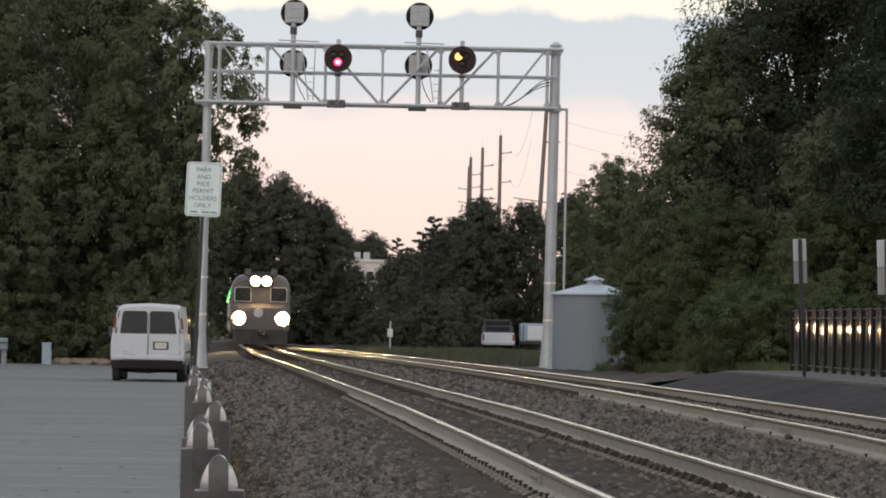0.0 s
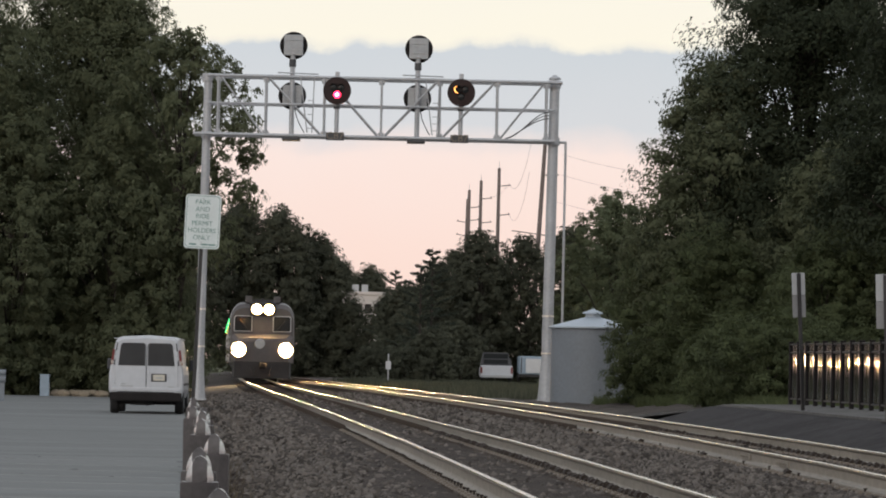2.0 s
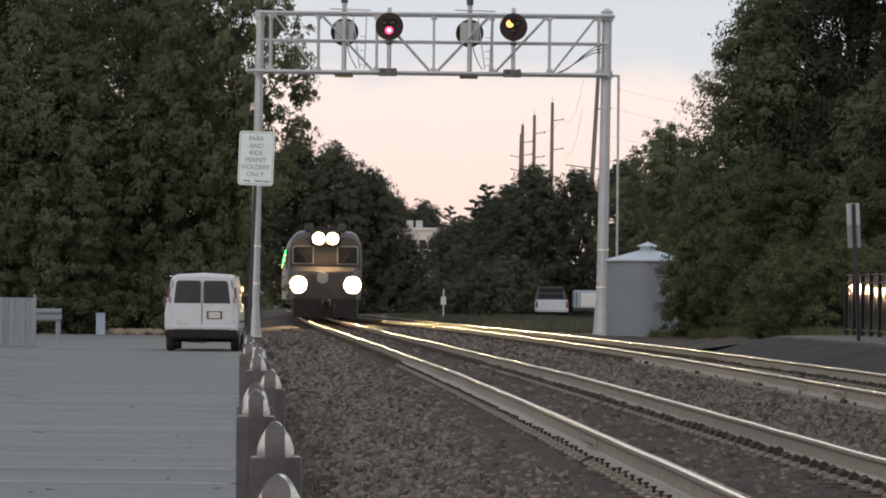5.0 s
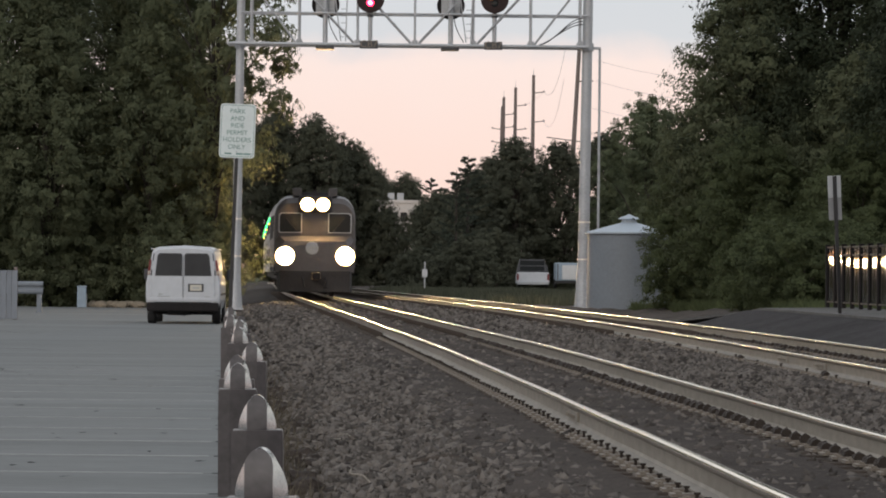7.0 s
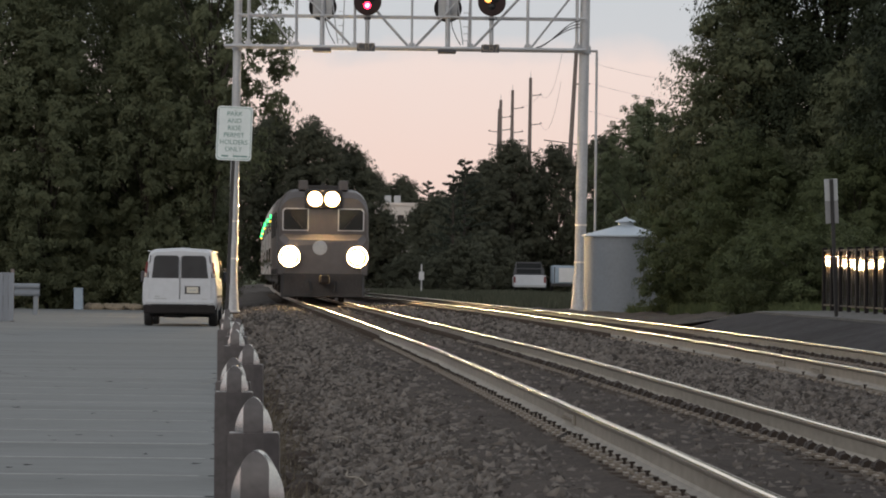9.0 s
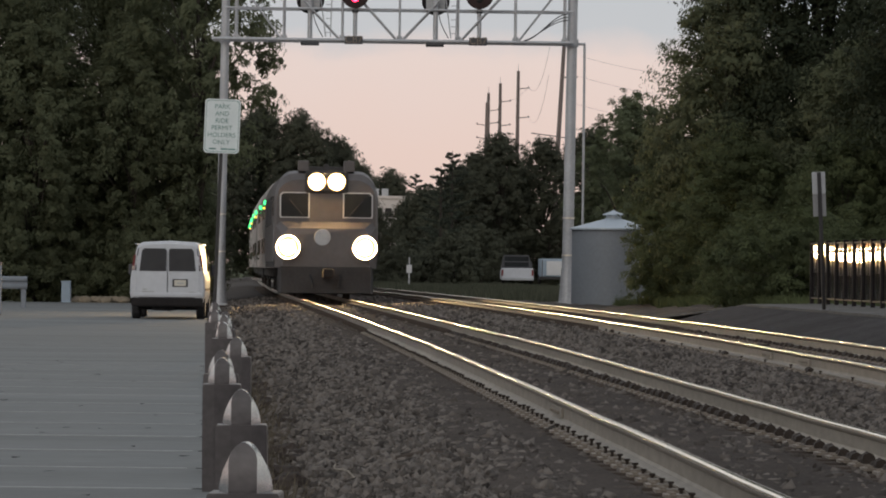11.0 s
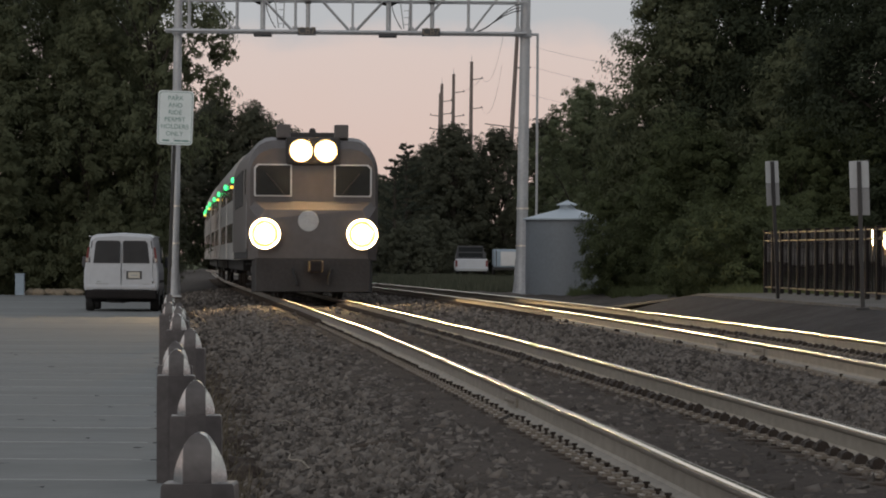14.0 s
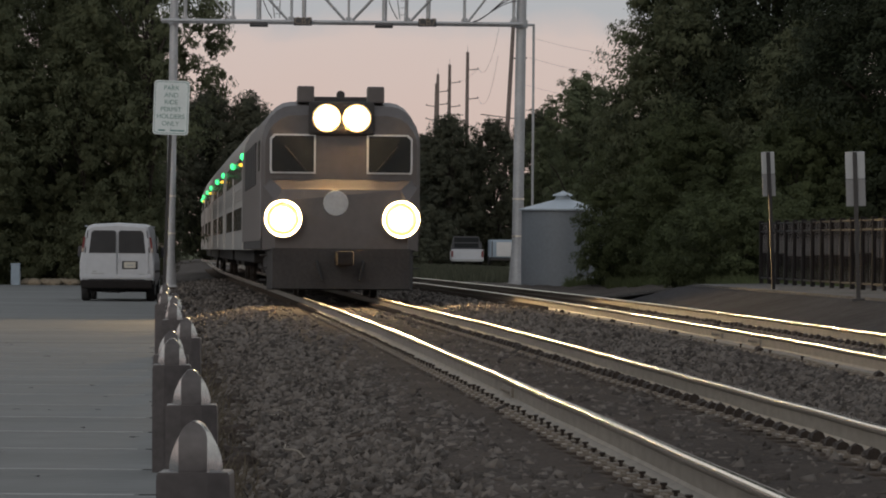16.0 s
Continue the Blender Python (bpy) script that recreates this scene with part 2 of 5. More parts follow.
def part(name, bm, mat, parent, label="", smooth=False):
    """Links a bmesh as one mesh object under a thing or a part."""
    mesh = bpy.data.meshes.new(name)
    bmesh.ops.recalc_face_normals(bm, faces=bm.faces)
    bm.to_mesh(mesh)
    bm.free()
    return finish(name, mesh, mat, parent, label, smooth)


def again(ob, parent, m, name=""):
    """One more part on the same mesh."""
    o = new(name or ob.name.split(".")[0], ob.data)
    o.parent, o.matrix_basis = parent, m
    if ob.get("label"):
        o["label"] = ob["label"]
    return o


def arrays(name, verts, faces, mat, parent, label="", smooth=False):
    """A mesh object from numpy arrays of corners and of equal-sized faces."""
    mesh = bpy.data.meshes.new(name)
    k = faces.shape[1]
    mesh.vertices.add(len(verts))
    mesh.vertices.foreach_set("co", np.ascontiguousarray(verts, dtype=np.float32).ravel())
    mesh.loops.add(faces.size)
    mesh.loops.foreach_set("vertex_index", np.ascontiguousarray(faces, dtype=np.int32).ravel())
    mesh.polygons.add(len(faces))
    mesh.polygons.foreach_set("loop_start", np.arange(0, faces.size, k, dtype=np.int32))
    mesh.update(calc_edges=True)
    return finish(name, mesh, mat, parent, label, smooth)


def thing(name, label, category, group="", at=None, kind=""):
    ob = tagged(new(name), label, category, group, kind)
    if at is not None:
        ob.matrix_basis = at
    return ob


def box(bm, x, y, z, sx, sy, sz, bevel=0.0, m=None):
    """A box centred at x, y, z, with bevelled edges."""
    r = bmesh.ops.create_cube(bm, size=1.0, matrix=(m or Matrix()) @ Matrix.LocRotScale((x, y, z), None, (sx, sy, sz)))
    if bevel:
        edges = list({e for v in r["verts"] for e in v.link_edges})
        bmesh.ops.bevel(bm, geom=edges, offset=bevel, segments=2, affect="EDGES", profile=0.6)
    return bm


def rod(bm, a, b, r1, r2=None, n=10, caps=True):
    """A round or tapered bar from a to b."""
    a, b = Vector(a), Vector(b)
    d = b - a
    m = Matrix.Translation((a + b) / 2) @ d.to_track_quat("Z", "Y").to_matrix().to_4x4()
    bmesh.ops.create_cone(bm, cap_ends=caps, segments=n, radius1=r1, radius2=r1 if r2 is None else r2, depth=d.length, matrix=m)
    return bm


def lathe(bm, profile, n=24, m=None):
    """Turns a profile of (radius, height) about z."""
    m = m or Matrix()
    rings = [[bm.verts.new(m @ Vector((r * math.cos(2 * math.pi * i / n), r * math.sin(2 * math.pi * i / n), z))) for i in range(n)] for r, z in profile]
    for a, b in zip(rings, rings[1:]):
        for i in range(n):
            bm.faces.new((a[i], a[(i + 1) % n], b[(i + 1) % n], b[i]))
    bm.faces.new(rings[0][::-1])
    bm.faces.new(rings[-1])
    return bm


def flare(bm, r0, r1, z0, z1, wall, n=24, m=None):
    """An open bell about z that widens from r0 to r1."""
    m = m or Matrix()
    loop = [(r0, z0), (r0 + wall, z0), (r1 + wall, z1), (r1, z1)]
    rings = [[bm.verts.new(m @ Vector((r * math.cos(2 * math.pi * i / n), r * math.sin(2 * math.pi * i / n), z))) for i in range(n)] for r, z in loop]
    for k in range(4):
        a, b = rings[k], rings[(k + 1) % 4]
        for i in range(n):
            bm.faces.new((a[i], a[(i + 1) % n], b[(i + 1) % n], b[i]))
    return bm


def loft(bm, rings, closed=True):
    """Skins rings of points that have the same count, and closes both ends."""
    rs = [[bm.verts.new(p) for p in ring] for ring in rings]
    n = len(rs[0])
    for a, b in zip(rs, rs[1:]):
        for i in range(n if closed else n - 1):
            bm.faces.new((a[i], a[(i + 1) % n], b[(i + 1) % n], b[i]))
    if closed:
        bm.faces.new(rs[0])
        bm.faces.new(rs[-1][::-1])
    return bm


def B():
    return bmesh.new()


# ---- the line of the tracks ----
def centre(track, y):
    """The x of a track's centre line at y: two tracks that bend gently to the left."""
    c = ((2.996, -2.982, -1.869, 0.513), (5.46, 1.418, -5.012, 1.02))[track]
    end = 2.0 if track == 0 else 1.8
    u = min(y / 100, end)
    x = c[0] + c[1] * u + c[2] * u * u + c[3] * u ** 3
    return x + (y / 100 - u) * (c[1] + 2 * c[2] * end + 3 * c[3] * end * end)


RAIL_TOP = (0.457, 0.545)
RAIL_H = 0.18


def kerb(y):
    """The x of the lot's edge, along the row of posts."""
    if y < 10:
        return -0.403 + 0.10 * (10 - y)
    v = min(y, 62)
    return -0.02 - 0.0365 * v - 0.00018 * v * v - 0.052 * (y - v)


def bank(y):
    """The height of the soil bank beyond the far track."""
    return float(np.interp(y, (60, 92, 112, 126, 140, 200), (0.55, 0.62, 0.44, 0.28, 0.22, 0.12)))


# ---- ground, lot and track bed ----
def build_ground():
    n = 60
    xs = np.linspace(-1, 1, n) ** 3 * 1500
    ys = np.concatenate([np.linspace(-60, 0, 6), np.linspace(8, 400, 60), np.linspace(450, 3000, 12)])
    verts = np.array([(x, y, -0.12 - 0.0 * y) for y in ys for x in xs])
    idx = np.arange(len(verts)).reshape(len(ys), n)
    faces = np.stack([idx[:-1, :-1], idx[:-1, 1:], idx[1:, 1:], idx[1:, :-1]], -1).reshape(-1, 4)
    tagged(arrays("ground", verts, faces, M_GRASS_GROUND, None), "rough grassy ground under trees", "ground", kind="structure")

    # the raised bed of stone under both tracks
    ys = np.concatenate([np.linspace(-30, 3, 23), np.linspace(4, 60, 113), np.linspace(61, 150, 90), np.linspace(152, 420, 100)])
    verts, cols = [], 40
    for y in ys:
        a, b, k = centre(0, y), centre(1, y), kerb(y)
        stops = [(k - 0.1, -0.02), (k + 0.35, 0.03), (a - 2.0, 0.20), (a - 1.55, 0.25), (a - 1.25, 0.235), (a + 1.25, 0.235), (b - 1.3, 0.325), (b + 1.35, 0.325),
                 (b + 1.9, 0.30), (b + 3.2, 0.27), (b + 5.2, bank(y)), (b + 16.0, bank(y) + 0.1)]
        sx, sz = zip(*stops)
        for x in np.linspace(sx[0], sx[-1], cols * 2):
            z = np.interp(x, sx, sz) + 0.13 * min(1.0, max(0.0, (x - b - 2.2) / 2)) * (noise.noise((x * 0.9, y * 0.33, 5)) + 0.5 * noise.noise((x * 2.3, y * 0.9, 8))) + 0.02 * noise.noise((x * 1.3, y * 0.5, 0)) + 0.012 * noise.noise((x * 4, y * 2, 3))
            verts.append((x, y, z))
    idx = np.arange(len(verts)).reshape(len(ys), cols * 2)
    faces = np.stack([idx[:-1, :-1], idx[:-1, 1:], idx[1:, 1:], idx[1:, :-1]], -1).reshape(-1, 4)
    tagged(arrays("ballast_bed", np.array(verts), faces, M_BALLAST, None, smooth=True), "grey-brown crushed stone bed under the two tracks", "track bed", kind="structure")

    # dark fouled soil beside and between the rails
    for track, x0, x1, lift in ((0, -1.85, -0.86, 0.006), (0, -0.62, 0.62, 0.004), (1, -1.6, -0.86, 0.004), (1, -0.62, 0.62, 0.004)):
        ys = np.arange(-10, 150, 1.0)
        verts = []
        for y in ys:
            c, k, a, b = centre(track, y), kerb(y), centre(0, y), centre(1, y)
            sx = (k - 0.1, k + 0.35, a - 2.0, a - 1.55, a - 1.25, a + 1.25, b - 1.3, b + 1.35)
            sz = (-0.02, 0.03, 0.20, 0.25, 0.235, 0.235, 0.325, 0.325)
            for j in range(7):
                edge = 0.12 * noise.noise((y * 0.9, j, track)) if j in (0, 6) else 0
                x = c + x0 + (x1 - x0) * j / 6 + edge
                verts.append((x, y, np.interp(x, sx, sz) + 0.024 + lift - (0.05 if j in (0, 6) else 0) + 0.01 * noise.noise((x * 3, y * 2, 7))))
        idx = np.arange(len(verts)).reshape(len(ys), 7)
        faces = np.stack([idx[:-1, :-1], idx[:-1, 1:], idx[1:, 1:], idx[1:, :-1]], -1).reshape(-1, 4)
        tagged(arrays("soil_strip", np.array(verts), faces, M_SOIL, None, smooth=True), "dark fouled soil along the rails", "soil", kind="structure")


def build_lot():
    """The paved lot: concrete slabs with open joints on a dark base."""
    lot = thing("pavement", "worn grey concrete lot with transverse joints", "pavement", kind="structure")
    pitch, gap = 2.61, 0.02
    for i in range(72):
        y0 = -31.80 + i * pitch
        y1 = y0 + pitch - gap
        edges = [(-34.0, -34.0), (kerb(y0) - 0.12, kerb(y1) - 0.12)]
        if y1 > 152:
            break
        for (a0, a1), (b0, b1) in zip(edges, edges[1:]):
            bm = B()
            dz = random.uniform(-0.001, 0.001)
            lo, hi = -0.11, 0.0
            if b0 - a0 < 0.5 or b1 - a1 < 0.5:
                continue
            ring = [(a0 + gap, y0), (b0, y0), (b1, y1), (a1 + gap, y1)]
            vs = [bm.verts.new((x, y, lo)) for x, y in ring] + [bm.verts.new((x, y, hi + dz)) for x, y in ring]
            bm.faces.new(vs[4:])
            for j in range(4):
                bm.faces.new((vs[j], vs[(j + 1) % 4], vs[4 + (j + 1) % 4], vs[4 + j]))
            part("slab", bm, M_CONCRETE, lot)
        # a pale sealed strip along each joint, which stops short of the edge, where the joint gapes
        if 8 < y0 < 58:
            end = kerb(y0) - 0.32 - random.uniform(0, 0.06)
            w = random.uniform(0.025, 0.055)
            bm = box(B(), (end - 14) / 2, 0, 0.0, 14 + end, 2 * w, 0.006)
            part("joint_seal", bm, M_JOINT, lot).matrix_basis = pose(0, y0 - gap / 2, 0.0008)
            bm = box(B(), kerb(y0) - 0.22, 0, 0.0, 0.17, 0.06, 0.006)
            part("open_joint", bm, M_ASPHALT, lot).matrix_basis = pose(0, y0 - gap / 2, 0.0008)


def build_cracks():
    """Irregular tarred cracks across the slabs."""
    rng = random.Random(8)
    for x0, y0, dx, dy, n in ((-5.6, 55, -0.25, 1.1, 12), (-6.6, 70, -0.5, 0.8, 10), (-8.6, 88, -0.5, 1.6, 9)):
        bm, pts = B(), []
        x, y = x0, y0
        for k in range(n):
            w = 0.022 * (1 - abs(k / (n - 1) - 0.5)) * rng.uniform(0.5, 1.3)
            pts.append((x, y, w))
            x, y = x + dx * rng.uniform(0.3, 1.2) + rng.uniform(-0.15, 0.15), y + dy * rng.uniform(0.3, 1.2)
        left = [bm.verts.new((x - w * 0.4, y - w * 3, 0.0075)) for x, y, w in pts]
        right = [bm.verts.new((x + w * 0.4, y + w * 3, 0.0075)) for x, y, w in pts]
        for k in range(n - 1):
            bm.faces.new((left[k], left[k + 1], right[k + 1], right[k]))
        tagged(part("tarred_crack", bm, M_ASPHALT, None), "dark tarred crack across the concrete lot", "crack", "cracks in the lot")


def build_litter():
    """Dead leaves and crumbs lying on the lot."""
    rng = random.Random(12)
    bm = B()
    for i in range(60):
        y = rng.uniform(20, 60)
        x = kerb(y) - 0.2 - rng.random() ** 1.3 * 5
        r = rng.uniform(0.015, 0.05)
        a = rng.uniform(0, 6.28)
        ring = [(x + r * k * math.cos(a + b), y + r * k * math.sin(a + b), 0.012 + 0.012 * rng.random()) for b, k in ((0, 1.6), (1.2, 0.8), (2.4, 0.9), (3.6, 1.1), (5.0, 0.7))]
        bm.faces.new([bm.verts.new(p) for p in ring])
    tagged(part("litter", bm, M_ASPHALT, None), "scattered dead leaves and crumbs on the lot", "litter", kind="stuff")


def build_edge_weeds():
    """Dry grass and stems along the foot of the posts."""
    rng = np.random.default_rng(31)
    n = 2300
    y = 9 + 60 * rng.random(n) ** 1.5
    tuft = np.round(y * 1.3) / 1.3 + rng.normal(0, 0.12, n)
    x = np.array([kerb(v) for v in tuft]) + 0.12 + np.abs(rng.normal(0, 0.16, n))
    base = np.stack([x, tuft, np.full(n, 0.0)], 1)
    tip = base + np.stack([rng.normal(0.02, 0.09, n), rng.normal(0, 0.09, n), rng.uniform(0.05, 0.22, n)], 1)
    side = np.stack([rng.uniform(0.003, 0.008, n), rng.normal(0, 0.003, n), np.zeros(n)], 1)
    v = np.stack([base - side, base + side, tip], 1).reshape(-1, 3)
    tagged(arrays("edge_weeds", v, np.arange(len(v)).reshape(-1, 3), M_DRY, None), "dry brown grass along the lot edge", "grass", kind="stuff")


# ---- tracks ----
def build_track(track):
    top = RAIL_TOP[track]
    line = thing("railway_track", "steel rails on dark timber ties, polished heads", "railway track", "tracks")
    half = [(0.070, 0), (0.070, 0.012), (0.020, 0.028), (0.009, 0.045), (0.009, 0.128), (0.034, 0.142), (0.036, 0.160), (0.0345, 0.169), (0.030, 0.1755), (0.022, 0.179), (0.010, 0.1802)]
    section = half + [(-px, pz) for px, pz in half[::-1]]
    ys = np.concatenate([np.arange(-30, 60, 1.0), np.arange(60, 330, 2.5)])
    for side in (-1, 1):
        bm = B()
        rings = []
        for y in ys:
            wave = 0.006 * noise.noise((y * 0.16, side, track)) + 0.004 * noise.noise((y * 0.5, side, track + 5))
            wave += (0.021 if side > 0 else 0.013) * math.exp(-((y - 52) / 13) ** 2) if track == 0 else 0.0
            rings.append([(centre(track, y) + side * 0.7525 + px, y, top - RAIL_H + pz + wave) for px, pz in section])
        loft(bm, rings)
        for k, f in enumerate(bm.faces):
            if k < (len(ys) - 1) * len(section) and 5 <= k % len(section) < 16:
                f.smooth = True
                f.material_index = 1 if 10 <= k % len(section) < 15 else 0
        part("rail", bm, [M_RAIL_SIDE, M_RAIL_TOP], line, "weathered steel rail with a polished head")
    for side, y in (((-1, 30.4),) if track == 0 else ((-1, 44.0), (-1, 47.6), (1, 39.0))):
        bm = B()
        for k in (-1, 1):
            box(bm, k * 0.018, 0, 0.085, 0.022, 0.9, 0.075, 0.006)
        for k in range(-2, 3):
            rod(bm, (-0.045, k * 0.17 + 0.08, 0.085), (0.045, k * 0.17 + 0.08, 0.085), 0.014, None, 6)
        bar = part("joint_bar", bm, M_RAIL_SIDE, line, "bolted joint bar on the rail")
        bar.matrix_basis = pose(centre(track, y) + side * 0.7525, y, top - RAIL_H, 0, 0, -math.degrees(math.atan2(centre(track, y + 1) - centre(track, y - 1), 2)))
    # ties and fastenings
    bm = box(B(), 0, 0, -0.085, 2.6, 0.22, 0.17, 0.012)
    tie0 = part("tie", bm, M_TIE, line)
    bm = B()
    box(bm, 0, 0, 0.008, 0.40, 0.19, 0.018)
    for sx in (-0.16, 0.16):
        for sy in (-0.055, 0.055):
            box(bm, sx, sy, 0.022, 0.034, 0.03, 0.014)
    plate0 = part("tie_plate", bm, M_PLATE_STEEL, line)
    bm = B()
    rod(bm, (-0.094, -0.085, 0.022), (-0.094, 0.085, 0.022), 0.042, None, 8)
    rod(bm, (-0.075, 0.0, 0.05), (-0.125, 0.0, 0.02), 0.030, None, 6)
    anchor0 = part("rail_clip", bm, M_RUST, line)
    bm = rod(B(), (-0.11, 0, 0.0), (-0.107, 0, 0.036), 0.010, None, 6)
    box(bm, -0.107, 0, 0.040, 0.034, 0.028, 0.012)
    bolt0 = part("track_bolt", bm, M_RUST, line, "upstanding rusty bolt")
    first = True
    far_v, far_f = [], []
    y, i = -2.0, 0
    while y < 225:
        x, z = centre(track, y), top - RAIL_H - 0.016
        heading = math.degrees(math.atan2(centre(track, y + 1) - centre(track, y - 1), 2))
        m = pose(x + random.uniform(-0.03, 0.03), y, z, 0, 0, -heading + random.uniform(-0.8, 0.8))
        if i < 200:
            if first:
                tie0.matrix_basis = m
            else:
                again(tie0, line, m)
            if i < 146:
                for side in (-1, 1):
                    pm = pose(x + side * 0.7525, y, z, 0, 0, -heading)
                    am = pose(x + side * 0.7525, y + random.uniform(0.01, 0.07), z + 0.008 + random.uniform(-0.012, 0.012), random.uniform(-6, 6), 0, -heading + random.uniform(-6, 6))
                    if first and side == -1:
                        plate0.matrix_basis, bolt0.matrix_basis = pm, am
                    elif first:
                        again(plate0, line, pm)
                        anchor0.matrix_basis = am
                    else:
                        again(plate0, line, pm)
                        if side == 1 or (track == 1 and i % 17 == 4):
                            again(anchor0, line, am)
                        elif track == 0 or i % 5 == 2:
                            again(bolt0, line, am)
            first = False
        else:
            k = len(far_v)
            c = [(-1.3, -0.11), (1.3, -0.11), (1.3, 0.11), (-1.3, 0.11)]
            far_v += [(x + a, y + b, z - 0.1) for a, b in c] + [(x + a, y + b, z) for a, b in c]
            far_f += [(k + 4, k + 5, k + 6, k + 7), (k, k + 1, k + 5, k + 4), (k + 1, k + 2, k + 6, k + 5), (k + 3, k, k + 4, k + 7)]
        if i >= 146:
            for side in (-1, 1):
                e, j = [(-0.125, -0.1), (-0.065, -0.1), (-0.065, 0.1), (-0.125, 0.1)], len(far_v)
                far_v += [(x + side * 0.7525 + p, y + q, z) for p, q in e] + [(x + side * 0.7525 + p, y + q, z + 0.085) for p, q in e]
                far_f += [(j + 4, j + 5, j + 6, j + 7), (j, j + 1, j + 5, j + 4), (j + 1, j + 2, j + 6, j + 5), (j + 3, j, j + 4, j + 7)]
        y += 0.505 + random.uniform(-0.025, 0.025)
        i += 1
    ob = arrays("far_tie_bed", np.array(far_v), np.array(far_f), M_TIE, line)
    tagged(ob, kind="stuff")


def build_ballast():
    """Loose stones, thickest where the camera stands nearest."""
    rng = np.random.default_rng(4)
    pos, size = [], []
    for y0, y1, per, s in ((10, 20, 380, 0.035), (20, 32, 260, 0.037), (32, 50, 150, 0.040), (50, 80, 55, 0.050), (80, 150, 16, 0.07)):
        n = int(per * (y1 - y0) * 9.5)
        y = rng.uniform(y0, y1, n)
        a = np.array([centre(0, v) for v in y])
        b = np.array([centre(1, v) for v in y])
        k = np.array([kerb(v) for v in y])
        x = k + 0.05 + rng.random(n) * (b + 2.2 - k)
        right = (800 / 7000 + 0.024) * y + 0.3
        keep = (x < right) & ((x > k + 0.30 + 0.012 * y * rng.random(n)) | (rng.random(n) < 0.12))
        for t, c in ((0, a), (1, b)):
            for side in (-1, 1):
                keep &= np.abs(x - c - side * 0.7525) > 0.13
        z = np.empty(n)
        for i in range(n):
            sx = (k[i] - 0.1, k[i] + 0.35, a[i] - 2.0, a[i] - 1.55, a[i] - 1.25, a[i] + 1.25, b[i] - 1.3, b[i] + 1.35, b[i] + 1.9, b[i] + 3.0)
            z[i] = np.interp(x[i], sx, (-0.02, 0.03, 0.20, 0.25, 0.235, 0.235, 0.325, 0.325, 0.30, 0.20))
        # fewer stones lie on the ties, and the dirty strip beside the near rail stays bare
        soil = (np.abs(x - a + 1.36) < 0.46) & (rng.random(n) < 0.68)
        keep &= ~soil
        for c in (a, b):
            keep &= ~((np.abs(x - c) < 1.2) & (rng.random(n) < (0.86 if c is a else 0.66)))
        pos.append(np.stack([x, y, z], 1)[keep])
        size.append(np.full(keep.sum(), s))
    pos, size = np.concatenate(pos), np.concatenate(size)
    n = len(pos)
    octa = np.array([(1, 0, 0), (-1, 0, 0), (0, 1, 0), (0, -1, 0), (0, 0, 1), (0, 0, -1)], float)
    tri = np.array([(0, 2, 4), (2, 1, 4), (1, 3, 4), (3, 0, 4), (2, 0, 5), (1, 2, 5), (3, 1, 5), (0, 3, 5)])
    v = octa[None] * (1 + rng.uniform(-0.35, 0.35, (n, 6, 3))) + rng.uniform(-0.3, 0.3, (n, 6, 3))
    v *= (size * rng.uniform(0.55, 1.35, n))[:, None, None] * rng.uniform(0.7, 1.2, (n, 1, 3))
    q = rng.normal(size=(n, 4))
    q /= np.linalg.norm(q, axis=1)[:, None]
    w, a, b, c = q.T
    R = np.stack([1 - 2 * (b * b + c * c), 2 * (a * b - c * w), 2 * (a * c + b * w), 2 * (a * b + c * w), 1 - 2 * (a * a + c * c), 2 * (b * c - a * w),
                  2 * (a * c - b * w), 2 * (b * c + a * w), 1 - 2 * (a * a + b * b)], 1).reshape(n, 3, 3)
    v = np.einsum("nij,nkj->nki", R, v) + pos[:, None, :] + np.array([0, 0, 0.012])
    f = tri[None] + (np.arange(n) * 6)[:, None, None]
    ob = arrays("ballast_stones", v.reshape(-1, 3), f.reshape(-1, 3), M_STONE, None)
    tagged(ob, "loose grey-brown crushed ballast stones between the rails", "ballast", kind="stuff")


# ---- signal bridge ----
VANES = []
VANE_PIVOT = (-0.13, -0.085, 0.24)


